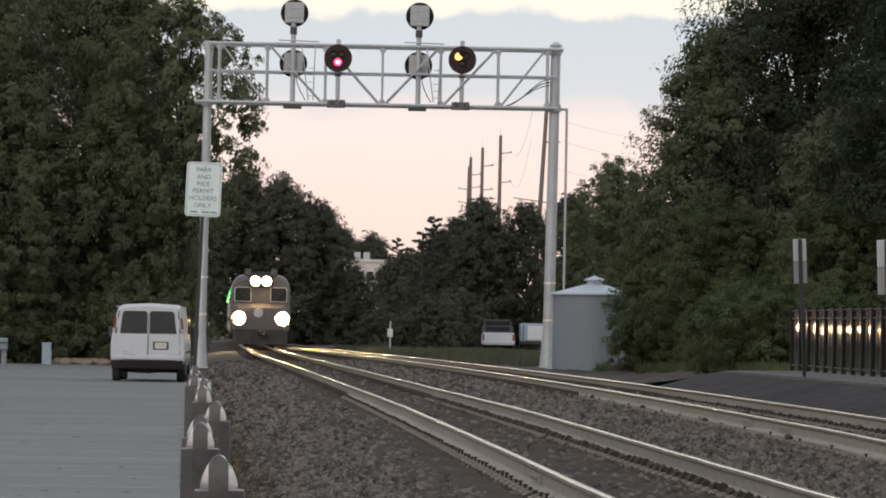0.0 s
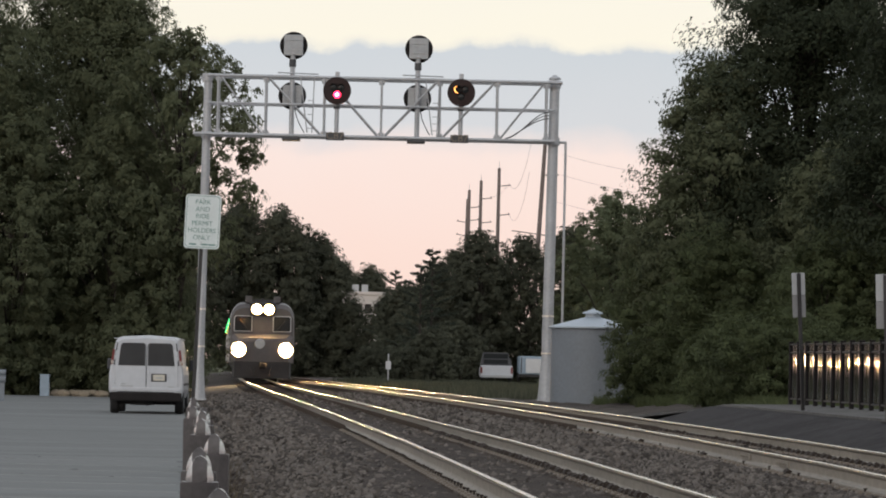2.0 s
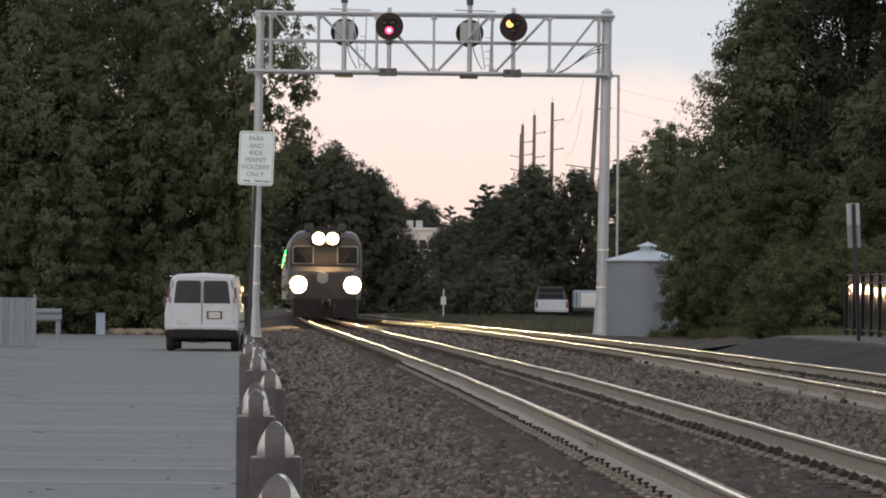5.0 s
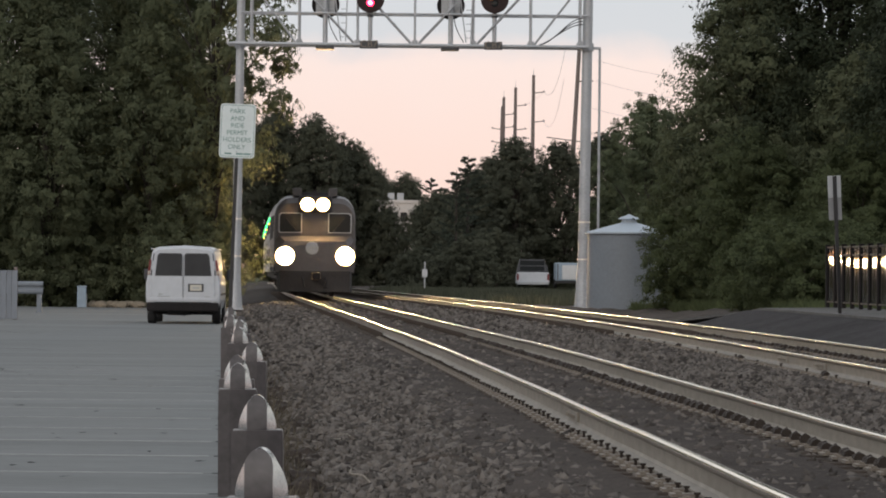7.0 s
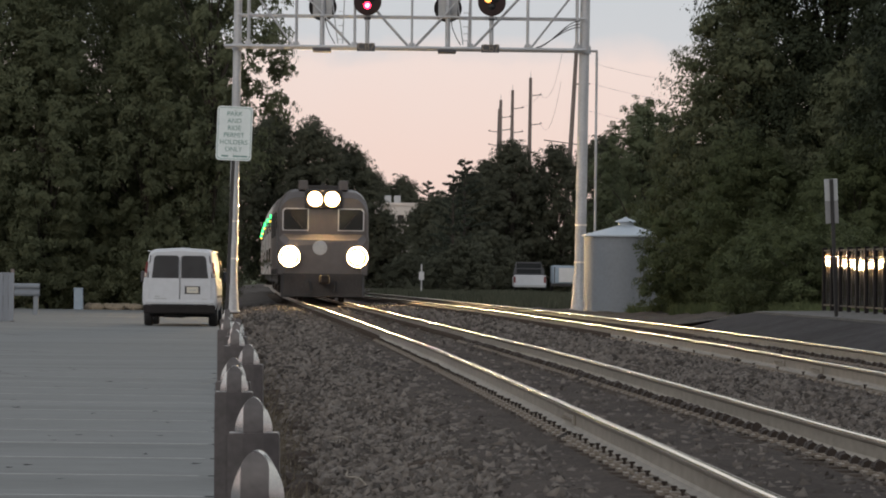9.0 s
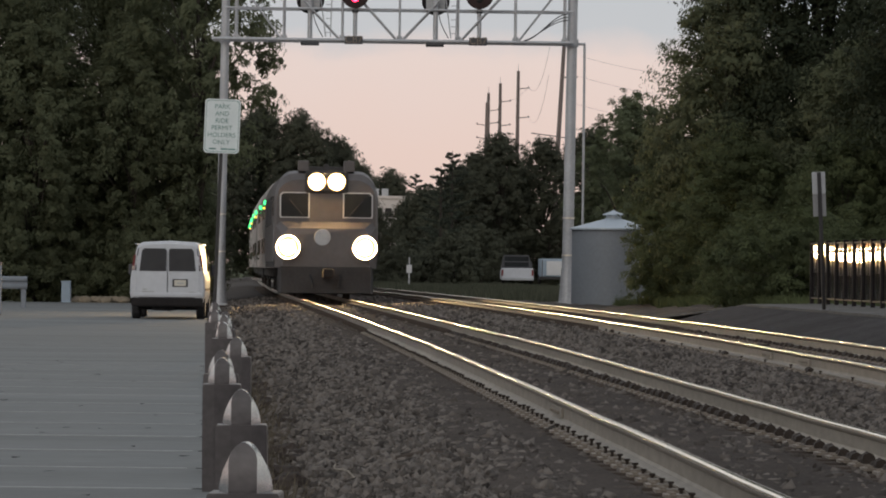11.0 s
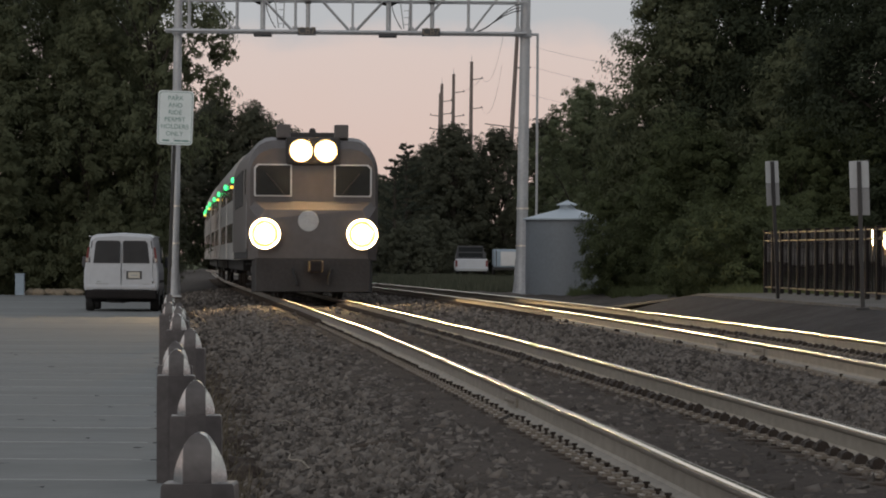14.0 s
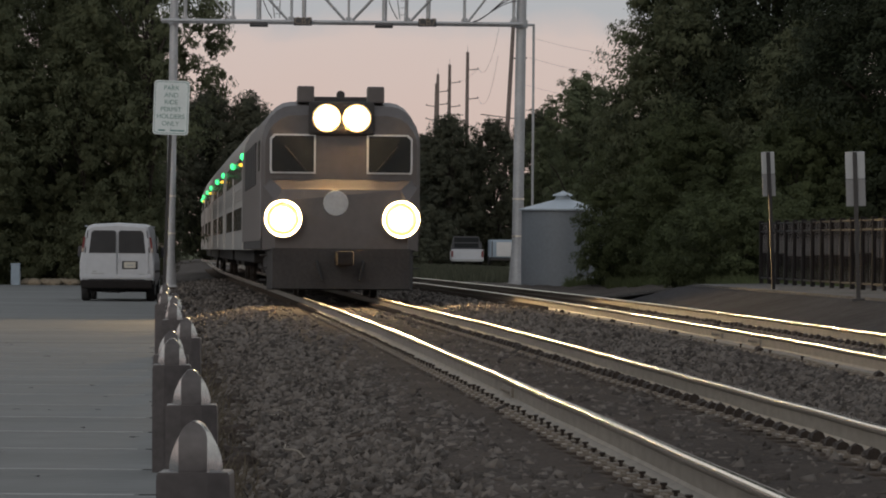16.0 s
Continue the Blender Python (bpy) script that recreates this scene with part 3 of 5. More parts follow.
def disc_head(bridge, at, lit, name_label):
    """A signal head: a dark round background, its case behind, a hood and the lenses."""
    turn = pose(0, 0, 0, 90, 0, 0)
    bm = lathe(B(), [(0.40, -0.012), (0.475, -0.03), (0.482, 0.0), (0.475, 0.02), (0.30, 0.03)], 40, turn)
    # lit heads take the face colour that holds the lamp glow, others plain black
    head = part("signal_head", bm, M_HEAD_TINT if lit else M_BLACK_MATT, bridge, name_label)
    head.matrix_basis = at
    bm = B()
    if lit:
        box(bm, 0, 0.14, 0, 0.62, 0.24, 0.66, 0.03)
        part("case", bm, M_SIGNAL_GREY, head)
        for colour, (lx, lz) in (("red", (-0.005, -0.14)), ("yellow", (-0.13, 0.11)), ("green", (0.13, 0.11))):
            on = colour == lit
            mat = (M_RED_LAMP if lit == "red" else M_YELLOW_LAMP) if on else M_DARK_GLASS
            bm = lathe(B(), [(0.125, -0.02), (0.125, 0.012), (0.08, 0.03), (0.01, 0.038)], 24, pose(lx, -0.03, lz, 90, 0, 0))
            part("lens", bm, mat, head, ("lit %s lens" if on else "dark %s lens") % colour)
            if on and lit == "red":
                bm = lathe(B(), [(0.062, 0.0), (0.055, 0.010), (0.02, 0.016)], 20, pose(lx, -0.066, lz, 90, 0, 0))
                part("bulb", bm, M_RED_CORE, head, "bright centre of the red lamp")
            # half-round hood over the lens
            bm, rings = B(), []
            for yy in (-0.03, -0.22 if on else -0.12):
                ring = [(lx + r * math.cos(a), yy, lz + r * math.sin(a)) for r in (0.130,) for a in np.linspace(math.pi * 0.1, math.pi * 0.9, 9)]
                ring += [(lx + 0.137 * math.cos(a), yy, lz + 0.137 * math.sin(a)) for a in np.linspace(math.pi * 0.9, math.pi * 0.1, 9)]
                rings.append(ring)
            part("hood", loft(bm, rings), M_HEAD_TINT, head)
        if lit == "yellow":
            # added vane that covers the steadily lit lens to imitate its flashing
            bm = lathe(B(), [(0.128, -0.004), (0.128, 0.004)], 20, pose(0, 0, -0.13, 90, 0, 0))
            box(bm, 0, 0, -0.03, 0.02, 0.008, 0.10)
            VANES.append(part("vane", bm, M_BLACK_MATT, head, "added thin black vane that imitates the lamp's flashing"))
    else:
        box(bm, 0.0, -0.13, 0.0, 0.66, 0.22, 0.72, 0.03)
        part("case", bm, M_SIGNAL_GREY, head, "grey rear case of a signal")
        for zz in (-0.16, 0.17):
            part("hinge_bar", box(B(), 0, -0.25, zz, 0.60, 0.02, 0.02, 0.004), M_GALV, head)
        part("clasp", box(B(), 0.0, -0.255, -0.28, 0.10, 0.03, 0.07, 0.008), M_GALV, head)
    return head


def build_signal_bridge():
    Y, XL, XR, ZT, ZM, ZB = 137.0, -6.42, 5.60, 11.33, 10.38, 9.30
    br = thing("signal_bridge", "galvanised steel truss bridge carrying signals over two tracks", "signal bridge")
    for x, lean, w, foot in ((XL, 0.10, 0.165, 0.12), (XR, 0.10, 0.20, 0.30)):
        bm = rod(B(), (x - lean, Y, foot), (x, Y, ZT + 0.08), w, w * 0.84, 20)
        col = part("column", bm, M_GALV, br, "tall round galvanised column")
        if x > 0:
            part("cap", lathe(B(), [(w * 1.05, 0), (w * 1.05, 0.05), (0.05, 0.16)], 16, pose(x, Y, ZT + 0.12)), M_GALV, col)
        part("base_plate", box(B(), x - lean, Y, foot, w * 3.2, w * 3.2, 0.07, 0.01), M_GALV, col)
        part("footing", box(B(), x - lean, Y, foot - 0.24, 1.0, 1.0, 0.42, 0.03), M_TIE, col, "dark concrete footing")
        part("column_foot", lathe(B(), [(w * 1.45, foot + 0.04), (w * 1.25, foot + 0.5), (w * 1.04, foot + 1.2)], 20, pose(x - lean, Y, 0)), M_GALV, col, "flared galvanised foot")
        # bright rings added at the heights where headlights glint on the columns
        for zz in (1.95, 3.24):
            part("strap", rod(B(), (x - lean * (1 - zz / ZT), Y, zz - 0.03), (x - lean * (1 - zz / ZT), Y, zz + 0.03), w * 1.06, None, 24), M_BRIGHT_METAL, col, "strap of bright metal added for a headlight glint")
        for zz in (ZT - 0.05, ZB):
            part("clamp", rod(B(), (x - 0.02, Y, zz - 0.13), (x - 0.02, Y, zz + 0.13), w * 1.12, None, 20), M_GALV, col)
    posts = (-6.05, -4.40, -2.38, -0.40, 1.62, 3.61, 5.32)
    for dy in (-0.45, 0.45):
        for z, r in ((ZT, 0.056), (ZM, 0.034), (ZB, 0.056)):
            part("chord", rod(B(), (XL - (0.45 if z == ZB else 0), Y + dy, z), (XR + (0.25 if z == ZT else 0), Y + dy, z - 0.02), r, None, 12), M_GALV, br)
        for x in posts:
            part("upright", rod(B(), (x, Y + dy, ZB), (x, Y + dy, ZT), 0.042, None, 10), M_GALV, br)
            for z, s in ((ZT - 0.1, -1), (ZB + 0.1, 1)):
                bm = B()
                box(bm, x, Y + dy, z, 0.20, 0.014, 0.12, 0.004)
                part("gusset", bm, M_GALV, br)
        for i in range(len(posts) - 1):
            a, b = posts[i] + 0.12, posts[i + 1] - 0.12
            if i >= 3:
                a, b = b, a
            part("brace", rod(B(), (a, Y + dy, ZT - 0.06), (b, Y + dy, ZB + 0.06), 0.032, None, 10), M_GALV, br)
    for x in posts:
        for z in (ZT, ZB):
            part("cross_strut", rod(B(), (x, Y - 0.45, z), (x, Y + 0.45, z), 0.03, None, 8), M_GALV, br)
    # walkway boards under the heads and number boxes
    for x, wide in ((-3.50, 0.62), (0.82, 0.62)):
        part("bracket_plate", box(B(), x, Y - 0.2, ZB - 0.12, wide, 0.9, 0.10, 0.01), M_TRIM_GREY, br)
    # conduit down the right-hand column and the looped cables
    bm = rod(B(), (XR + 0.42, Y + 0.1, 1.2), (XR + 0.42, Y + 0.1, ZB - 0.05), 0.045, None, 10)
    rod(bm, (XR, Y + 0.1, ZB - 0.02), (XR + 0.45, Y + 0.1, ZB - 0.02), 0.045, None, 10)
    part("conduit", bm, M_GALV, br, "steel conduit beside the column")
    for k in range(3):
        bm = B()
        pts = [Vector((3.9 + 1.5 * u, Y - 0.52, ZB + 0.04 + (0.72 + 0.11 * k) * (u * u * (3 - 2 * u)) ** (0.75 + 0.1 * k))) for u in np.linspace(0, 1, 11)]
        for a, b in zip(pts, pts[1:]):
            rod(bm, a, b, 0.017, None, 6)
        part("cable", bm, M_TRIM_GREY, br, "looped dark cable")
    # ladders beside the upper heads, each a pair of stiles with rungs
    for x0 in (-3.05, 1.27):
        bm = B()
        for sx in (0, 0.24):
            rod(bm, (x0 + sx * 0.7 + 0.1, Y - 0.55, ZB + 0.1), (x0 + sx * 2.0 - 0.16, Y - 0.55, ZT), 0.02, None, 6)
        for k in range(5):
            rod(bm, (x0 + 0.1, Y - 0.55, ZB + 0.25 + k * 0.24), (x0 + 0.28, Y - 0.55, ZB + 0.25 + k * 0.24), 0.012, None, 6)
        part("ladder", bm, M_GALV, br)
        part("rail_bar", rod(B(), (x0 - 0.95, Y - 0.5, ZT + 0.13), (x0 + 0.45, Y - 0.5, ZT + 0.10), 0.022, None, 8), M_GALV, br)
    # masts with their heads
    for x, zl, zu in ((-3.50, 10.70, 12.43), (0.84, 10.70, 12.40)):
        mast = part("mast", rod(B(), (x, Y - 0.3, ZB - 0.1), (x, Y - 0.3, zu), 0.085, None, 12), M_GALV, br)
        part("collar", rod(B(), (x, Y - 0.3, zu - 0.75), (x, Y - 0.3, zu - 0.5), 0.12, None, 12), M_TRIM_GREY, mast)
        disc_head(br, pose(x + 0.02, Y - 0.15, zu), "", "round black signal head seen from behind with grey case")
        disc_head(br, pose(x, Y + 0.1, zl), "", "round black signal head seen from behind with grey case")
        bm = B()
        pts = [Vector((x + 0.1 + 0.35 * u, Y - 0.45, zl - 0.4 - 0.9 * u ** 0.6)) for u in np.linspace(0, 1, 7)]
        for a, b in zip(pts, pts[1:]):
            rod(bm, a, b, 0.016, None, 6)
        part("wire", bm, M_TRIM_GREY, mast)
    for x, z, lit in ((-1.94, 10.87, "red"), (2.35, 10.89, "yellow")):
        mast = part("mast", rod(B(), (x, Y - 0.35, ZB - 0.1), (x, Y - 0.35, z + 0.62), 0.075, None, 12), M_GALV, br)
        part("cap", box(B(), x, Y - 0.35, z + 0.60, 0.14, 0.14, 0.14, 0.01), M_GALV, mast)
        part("collar", rod(B(), (x, Y - 0.35, z - 0.62), (x, Y - 0.35, z - 0.5), 0.11, None, 12), M_TRIM_GREY, mast)
        disc_head(br, pose(x, Y - 0.55, z), lit, "round black signal head with a lit %s lens" % lit)
        plate = part("number_plate", box(B(), x - 0.04, Y - 0.62, ZB - 0.02, 0.62, 0.04, 0.27, 0.008), M_TRIM_GREY, br, "dark plate with letters and figures")
        writing("CB7", 0.25, pose(x - 0.04, Y - 0.645, ZB - 0.105, 90, 0, 0), M_PLATE_STEEL, plate)


def writing(text, height, m, mat, parent, label=""):
    """Flat raised letters in the built-in face, upright at m."""
    c = bpy.data.curves.new("lettering", "FONT")
    c.body, c.size, c.extrude, c.align_x = text, height * 1.38, 0.002, "CENTER"
    tmp = bpy.data.objects.new("lettering", c)
    mesh = bpy.data.meshes.new_from_object(tmp)
    bpy.data.objects.remove(tmp)
    ob = finish("lettering", mesh, mat, parent, label)
    ob.matrix_basis = m
    return ob


# ---- the sign and the row of posts ----
def build_permit_sign():
    s = thing("parking_sign", "white parking sign with green lettering on a thin dark post", "sign", at=pose(-3.40, 69.0, 0, 0, 1.8, 0))
    part("post", box(B(), 0, 0.03, 2.1, 0.062, 0.045, 4.5, 0.008), M_BLACK, s, "thin dark steel post")
    w, h, cz = 0.62, 0.945, 3.886
    bm = B()
    ring = []
    r = 0.06
    for cx, cy, a0 in ((w / 2 - r, h / 2 - r, 0), (-w / 2 + r, h / 2 - r, 90), (-w / 2 + r, -h / 2 + r, 180), (w / 2 - r, -h / 2 + r, 270)):
        ring += [(cx + r * math.cos(radians(a0 + k * 22.5)), cy + r * math.sin(radians(a0 + k * 22.5))) for k in range(5)]
    loft(bm, [[(x, y, z + cz) for x, z in ring] for y in (0.0, 0.007)])
    part("panel", bm, M_SIGN_WHITE, s, "white panel with rounded corners")
    bm = B()
    for k, (f0, f1) in enumerate(((0.93, 0.905),)):
        a = [(x * f0, -0.0015, z * 0.955 + cz) for x, z in ring]
        b = [(x * f1, -0.0015, z * 0.935 + cz) for x, z in ring]
        va, vb = [bm.verts.new(p) for p in a], [bm.verts.new(p) for p in b]
        for i in range(len(ring)):
            j = (i + 1) % len(ring)
            bm.faces.new((va[i], va[j], vb[j], vb[i]))
    part("border", bm, M_SIGN_GREEN, s, "thin green border line")
    for i, line in enumerate(("PARK", "AND", "RIDE", "PERMIT", "HOLDERS", "ONLY")):
        writing(line, 0.082, pose(-0.006, -0.003, cz + 0.305 - i * 0.124, 90, 0, 0), M_SIGN_GREEN, s)
    for x in (-0.152, 0.05, 0.183):
        part("print_bar", box(B(), x, -0.002, cz - 0.398, 0.12, 0.003, 0.028), M_SIGN_GREEN, s, "small line of unreadable print")
    for z in (cz + 0.40, cz - 0.36):
        part("bolt", rod(B(), (0, -0.006, z), (0, 0.012, z), 0.012, None, 8), M_GALV, s)


def build_posts():
    """Short dark posts along the edge of the lot: square shoulders and a pointed arch on top, the sky's sheen put into
    its flank colour.
    """
    first = None
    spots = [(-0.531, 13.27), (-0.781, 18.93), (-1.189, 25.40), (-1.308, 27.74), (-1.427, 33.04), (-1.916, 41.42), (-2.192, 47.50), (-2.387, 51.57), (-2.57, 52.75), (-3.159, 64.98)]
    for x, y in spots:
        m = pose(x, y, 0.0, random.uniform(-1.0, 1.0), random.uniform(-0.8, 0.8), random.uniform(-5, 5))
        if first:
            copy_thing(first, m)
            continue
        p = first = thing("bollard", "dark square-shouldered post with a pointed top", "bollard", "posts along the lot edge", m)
        shoulder, top, half, wide = 0.690, 0.857, 0.091, 0.123
        bm = B()
        ring = [(-wide, -0.085), (-0.05, -0.095), (0.05, -0.095), (wide, -0.085), (wide, 0.09), (-wide, 0.09)]
        levels = [(-0.15, 0.97), (0.0, 0.97), (0.22, 0.985), (0.45, 1.0), (shoulder - 0.03, 1.0), (shoulder - 0.008, 0.985), (shoulder, 0.94)]
        loft(bm, [[(px * k, py, z) for px, py in ring] for z, k in levels])
        part("shaft", bm, M_POST, p, "broad dark shaft with rounded shoulders")
        bm, rings = B(), []
        for u in (-0.10, 0.0, 0.12, 0.25, 0.40, 0.55, 0.68, 0.80, 0.88, 0.94, 0.98, 1.0):
            w = half * max(0.07, (1 - 0.80 * u * u) if u < 0.9 else 0.352 * math.sqrt(max(0.0, (1.005 - u) / 0.105)))
            f = min(0.048, w * (0.86 + 0.12 * max(0.0, u)))
            d = 0.086 - 0.03 * max(0.0, u) ** 2
            z = shoulder + (top - shoulder) * u
            rings.append([(-w, 0.02, z), (-f, -d, z), (f, -d, z), (w, 0.02, z), (f, d * 0.8, z), (-f, d * 0.8, z)])
        loft(bm, rings)
        bm.normal_update()
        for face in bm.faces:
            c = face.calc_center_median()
            # paler material on the camera-side flanks stands in for reflected sky
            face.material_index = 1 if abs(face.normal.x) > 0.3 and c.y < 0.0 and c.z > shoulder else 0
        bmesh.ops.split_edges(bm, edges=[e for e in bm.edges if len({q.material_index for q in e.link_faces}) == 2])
        part("tip", bm, [M_POST, M_TIP_SHEEN], p, "pointed dark top, pale flanks painted with the sky's sheen", True)


def build_clods():
    """Dark clods and a few bleached dead stems in the dirt beside the posts."""
    rng = random.Random(77)
    for i in range(110):
        y = 11.5 + 40 * rng.random() ** 1.4
        x = kerb(y) + rng.uniform(0.18, 0.46) + 0.012 * y * rng.random()
        bm = B()
        bmesh.ops.create_icosphere(bm, subdivisions=2, radius=rng.uniform(0.04, 0.15))
        for q in bm.verts:
            q.co *= 1 + 0.55 * noise.noise(q.co * 14 + Vector((i * 3, 0, 0)))
            q.co.z *= 0.55
        ob = part("clod", bm, M_SOIL, None)
        tagged(ob, "dark clod of earth beside the lot edge", "clod", "clods along the lot edge")
        ob.matrix_basis = pose(x, y, 0.03 + 0.02 * rng.random(), 0, 0, rng.uniform(0, 360))
    for k, (x, y, n) in enumerate(((0.0, 15.2, 14), (0.04, 16.2, 12), (-0.16, 18.0, 9), (-0.35, 24.5, 8), (-0.55, 31.0, 8))):
        bm = B()
        for strand in range(4):
            q = Vector((x + rng.uniform(-0.05, 0.05), y + rng.uniform(-0.2, 0.2), 0.05))
            way = Vector((rng.uniform(-0.4, 0.6), rng.uniform(-1, 1), 0.5))
            r = rng.uniform(0.006, 0.011)
            for j in range(n):
                step = way.normalized() * 0.045
                nxt = q + step
                nxt.z = max(0.04, nxt.z)
                rod(bm, q, nxt, r, r * 0.93, 5, False)
                q, r = nxt, r * 0.93
                way += Vector((rng.uniform(-0.6, 0.6), rng.uniform(-0.6, 0.6), rng.uniform(-0.45, 0.25)))
        tagged(part("dead_stem", bm, M_ROOT, None), "bleached dead stems lying on the stones", "stem", "dead stems at the lot edge")
    for k, (x, y, length, turn) in enumerate(((0.55, 46.0, 1.2, 55), (0.30, 30.5, 0.5, 70), (0.6, 41.0, 0.7, 40), (0.15, 25.8, 0.45, 80))):
        bm = rod(B(), (0, -length / 2, 0), (0.05, 0, 0.02), 0.035, 0.045, 7)
        rod(bm, (0.05, 0, 0.02), (0, length / 2, 0), 0.045, 0.02, 7)
        ob = tagged(part("timber_scrap", bm, M_TIE, None), "dark splintered timber scrap lying on the ballast", "timber scrap", "timber scraps on the stones")
        ob.matrix_basis = pose(x, y, 0.20, 0, 0, turn)


# ---- the van ----
def build_van():
    v = thing("delivery_van", "white full-size cargo van parked at the lot edge, rear doors shut", "van", at=pose(-6.46, 106.2, 0.0, 0, 0, 1.0))

    def ring(y, wb, wm, wt, zb, zt, n=6):
        pts = [(-wb / 2, zb), (-wm / 2, zb + 0.22), (-wm / 2, 1.05), (-(wm * 0.965) / 2, 1.28)]
        c = (wt / 2 - 0.17, zt - 0.20)
        pts += [(-(c[0] + 0.17 * math.cos(a)), c[1] + 0.17 * math.sin(a)) for a in np.linspace(0.1, math.pi / 2, n)]
        pts += [(0.0, zt + 0.01)]
        full = pts + [(-x, z) for x, z in pts[:-1][::-1]]
        return [(x, y, z) for x, z in full]

    bm = B()
    loft(bm, [ring(0.0, 1.80, 1.93, 1.60, 0.46, 2.02), ring(0.05, 1.86, 2.00, 1.68, 0.42, 2.08), ring(1.6, 1.88, 2.02, 1.72, 0.42, 2.11), ring(3.6, 1.88, 2.02, 1.76, 0.42, 2.09),
              ring(4.2, 1.88, 2.0, 1.5, 0.42, 1.9)])
    body = part("body", bm, M_VAN, v, "white painted body", smooth=False)
    nose = part("hood", loft(B(), [[(-0.95, 4.15, 0.42), (-1.0, 4.15, 1.15), (-0.8, 4.15, 1.28), (0.8, 4.15, 1.28), (1.0, 4.15, 1.15), (0.95, 4.15, 0.42)],
                                   [(-0.93, 5.3, 0.42), (-0.96, 5.3, 0.95), (-0.8, 5.3, 1.05), (0.8, 5.3, 1.05), (0.96, 5.3, 0.95), (0.93, 5.3, 0.42)]]), M_VAN, v)
    for s in (-1, 1):
        door = part("rear_door", box(B(), s * 0.425, -0.012, 1.08, 0.82, 0.035, 1.22, 0.014), M_VAN, v, "white rear door")

        def pane(g, y):
            o = [(0.055, 1.31), (0.735, 1.31), (0.675, 1.82), (0.62, 1.88), (0.10, 1.88), (0.055, 1.84)]
            cx, cz = 0.395, 1.60
            return [(s * (cx + (x - cx) * g), y, cz + (z - cz) * g) for x, z in o]
        part("rear_window_gasket", loft(B(), [pane(1.07, -0.028), pane(1.07, -0.036)]), M_TRIM_GREY, door)
        part("rear_window", loft(B(), [pane(1.0, -0.032), pane(1.0, -0.041)]), M_VAN_GLASS, door, "tinted rear window")
        part("hinge", box(B(), s * 0.835, -0.02, 0.85, 0.05, 0.05, 0.10, 0.01), M_VAN, door)
        part("hinge", box(B(), s * 0.83, -0.02, 1.50, 0.04, 0.05, 0.10, 0.01), M_VAN, door)
        bm = loft(B(), [[(s * 0.895, y, 1.32), (s * 0.965, y, 1.32), (s * 0.905, y, 1.72), (s * 0.855, y, 1.72)] for y in (-0.02, 0.06)])
        seam = loft(B(), [[(s * 0.842, y, 1.30), (s * 0.874, y, 1.30), (s * 0.800, y, 1.90), (s * 0.775, y, 1.90)] for y in (-0.012, 0.02)])
        part("corner_seam", seam, M_TRIM_GREY, v, "dark seam between door and corner pillar")
        lamp = part("tail_lamp", bm, M_RED_LENS, v, "tall red tail lamp")
        part("reverse_lens", box(B(), s * 0.925, -0.024, 1.38, 0.045, 0.012, 0.09, 0.004), M_PLATE, lamp)
        mirror = part("door_mirror", box(B(), s * 1.14, 3.6, 1.32, 0.20, 0.10, 0.30, 0.03), M_TRIM_GREY, v)
        part("side_window", box(B(), s * 0.975, 3.1, 1.52, 0.012, 0.9, 0.46, 0.0, None), M_DARK_GLASS, v)
        part("roof_gutter", box(B(), s * 0.865, 2.0, 2.015, 0.03, 3.9, 0.03, 0.008), M_VAN, v)
        part("rub_strip", box(B(), s * 1.008, 2.0, 0.80, 0.014, 3.6, 0.07, 0.004), M_TRIM_GREY, v)
    part("door_gap", box(B(), 0, -0.026, 1.16, 0.006, 0.012, 1.28), M_TRIM_GREY, v)
    part("bumper", box(B(), 0, -0.10, 0.46, 1.92, 0.24, 0.24, 0.045), M_BLACK_MATT, v, "black rear bumper")
    # black panel added to fill the dark space between the rear wheels
    part("valance", box(B(), 0, 0.30, 0.33, 1.62, 0.06, 0.16, 0.02), M_BLACK_MATT, v, "added dark panel that fills the dark underside")
    part("step_pad", box(B(), 0, -0.12, 0.585, 1.5, 0.18, 0.02, 0.006), M_RUBBER, v)
    part("bumper_trim", box(B(), 0, -0.006, 0.66, 1.84, 0.07, 0.10, 0.02), M_VAN, v)
    holder = part("plate_recess", box(B(), 0.34, -0.034, 0.975, 0.42, 0.016, 0.215, 0.01), M_TRIM_GREY, v)
    plate = part("plate", box(B(), 0.34, -0.044, 0.975, 0.31, 0.008, 0.16, 0.003), M_PLATE, holder, "pale plate")
    part("plate_bar", box(B(), 0.34, -0.049, 0.97, 0.18, 0.003, 0.035), M_SIGNAL_GREY, holder)
    part("badge", box(B(), -0.52, -0.034, 0.74, 0.34, 0.008, 0.03, 0.003), M_SIGNAL_GREY, v)
    part("badge", box(B(), -0.60, -0.034, 0.80, 0.12, 0.008, 0.03, 0.003), M_SIGNAL_GREY, v)
    part("badge", box(B(), 0.66, -0.034, 0.735, 0.16, 0.008, 0.025, 0.003), M_SIGNAL_GREY, v)
    part("door_latch", box(B(), 0.06, -0.045, 1.10, 0.05, 0.03, 0.10, 0.01), M_VAN, v)
    for x, y in ((-0.87, 0.95), (0.87, 0.95), (-0.87, 4.4), (0.87, 4.4)):
        w = part("wheel", lathe(B(), [(0.25, -0.12), (0.34, -0.115), (0.365, -0.07), (0.365, 0.07), (0.34, 0.115), (0.25, 0.12)], 28, pose(x, y, 0.363, 0, 90, 0)), M_RUBBER, v, "black tyre")
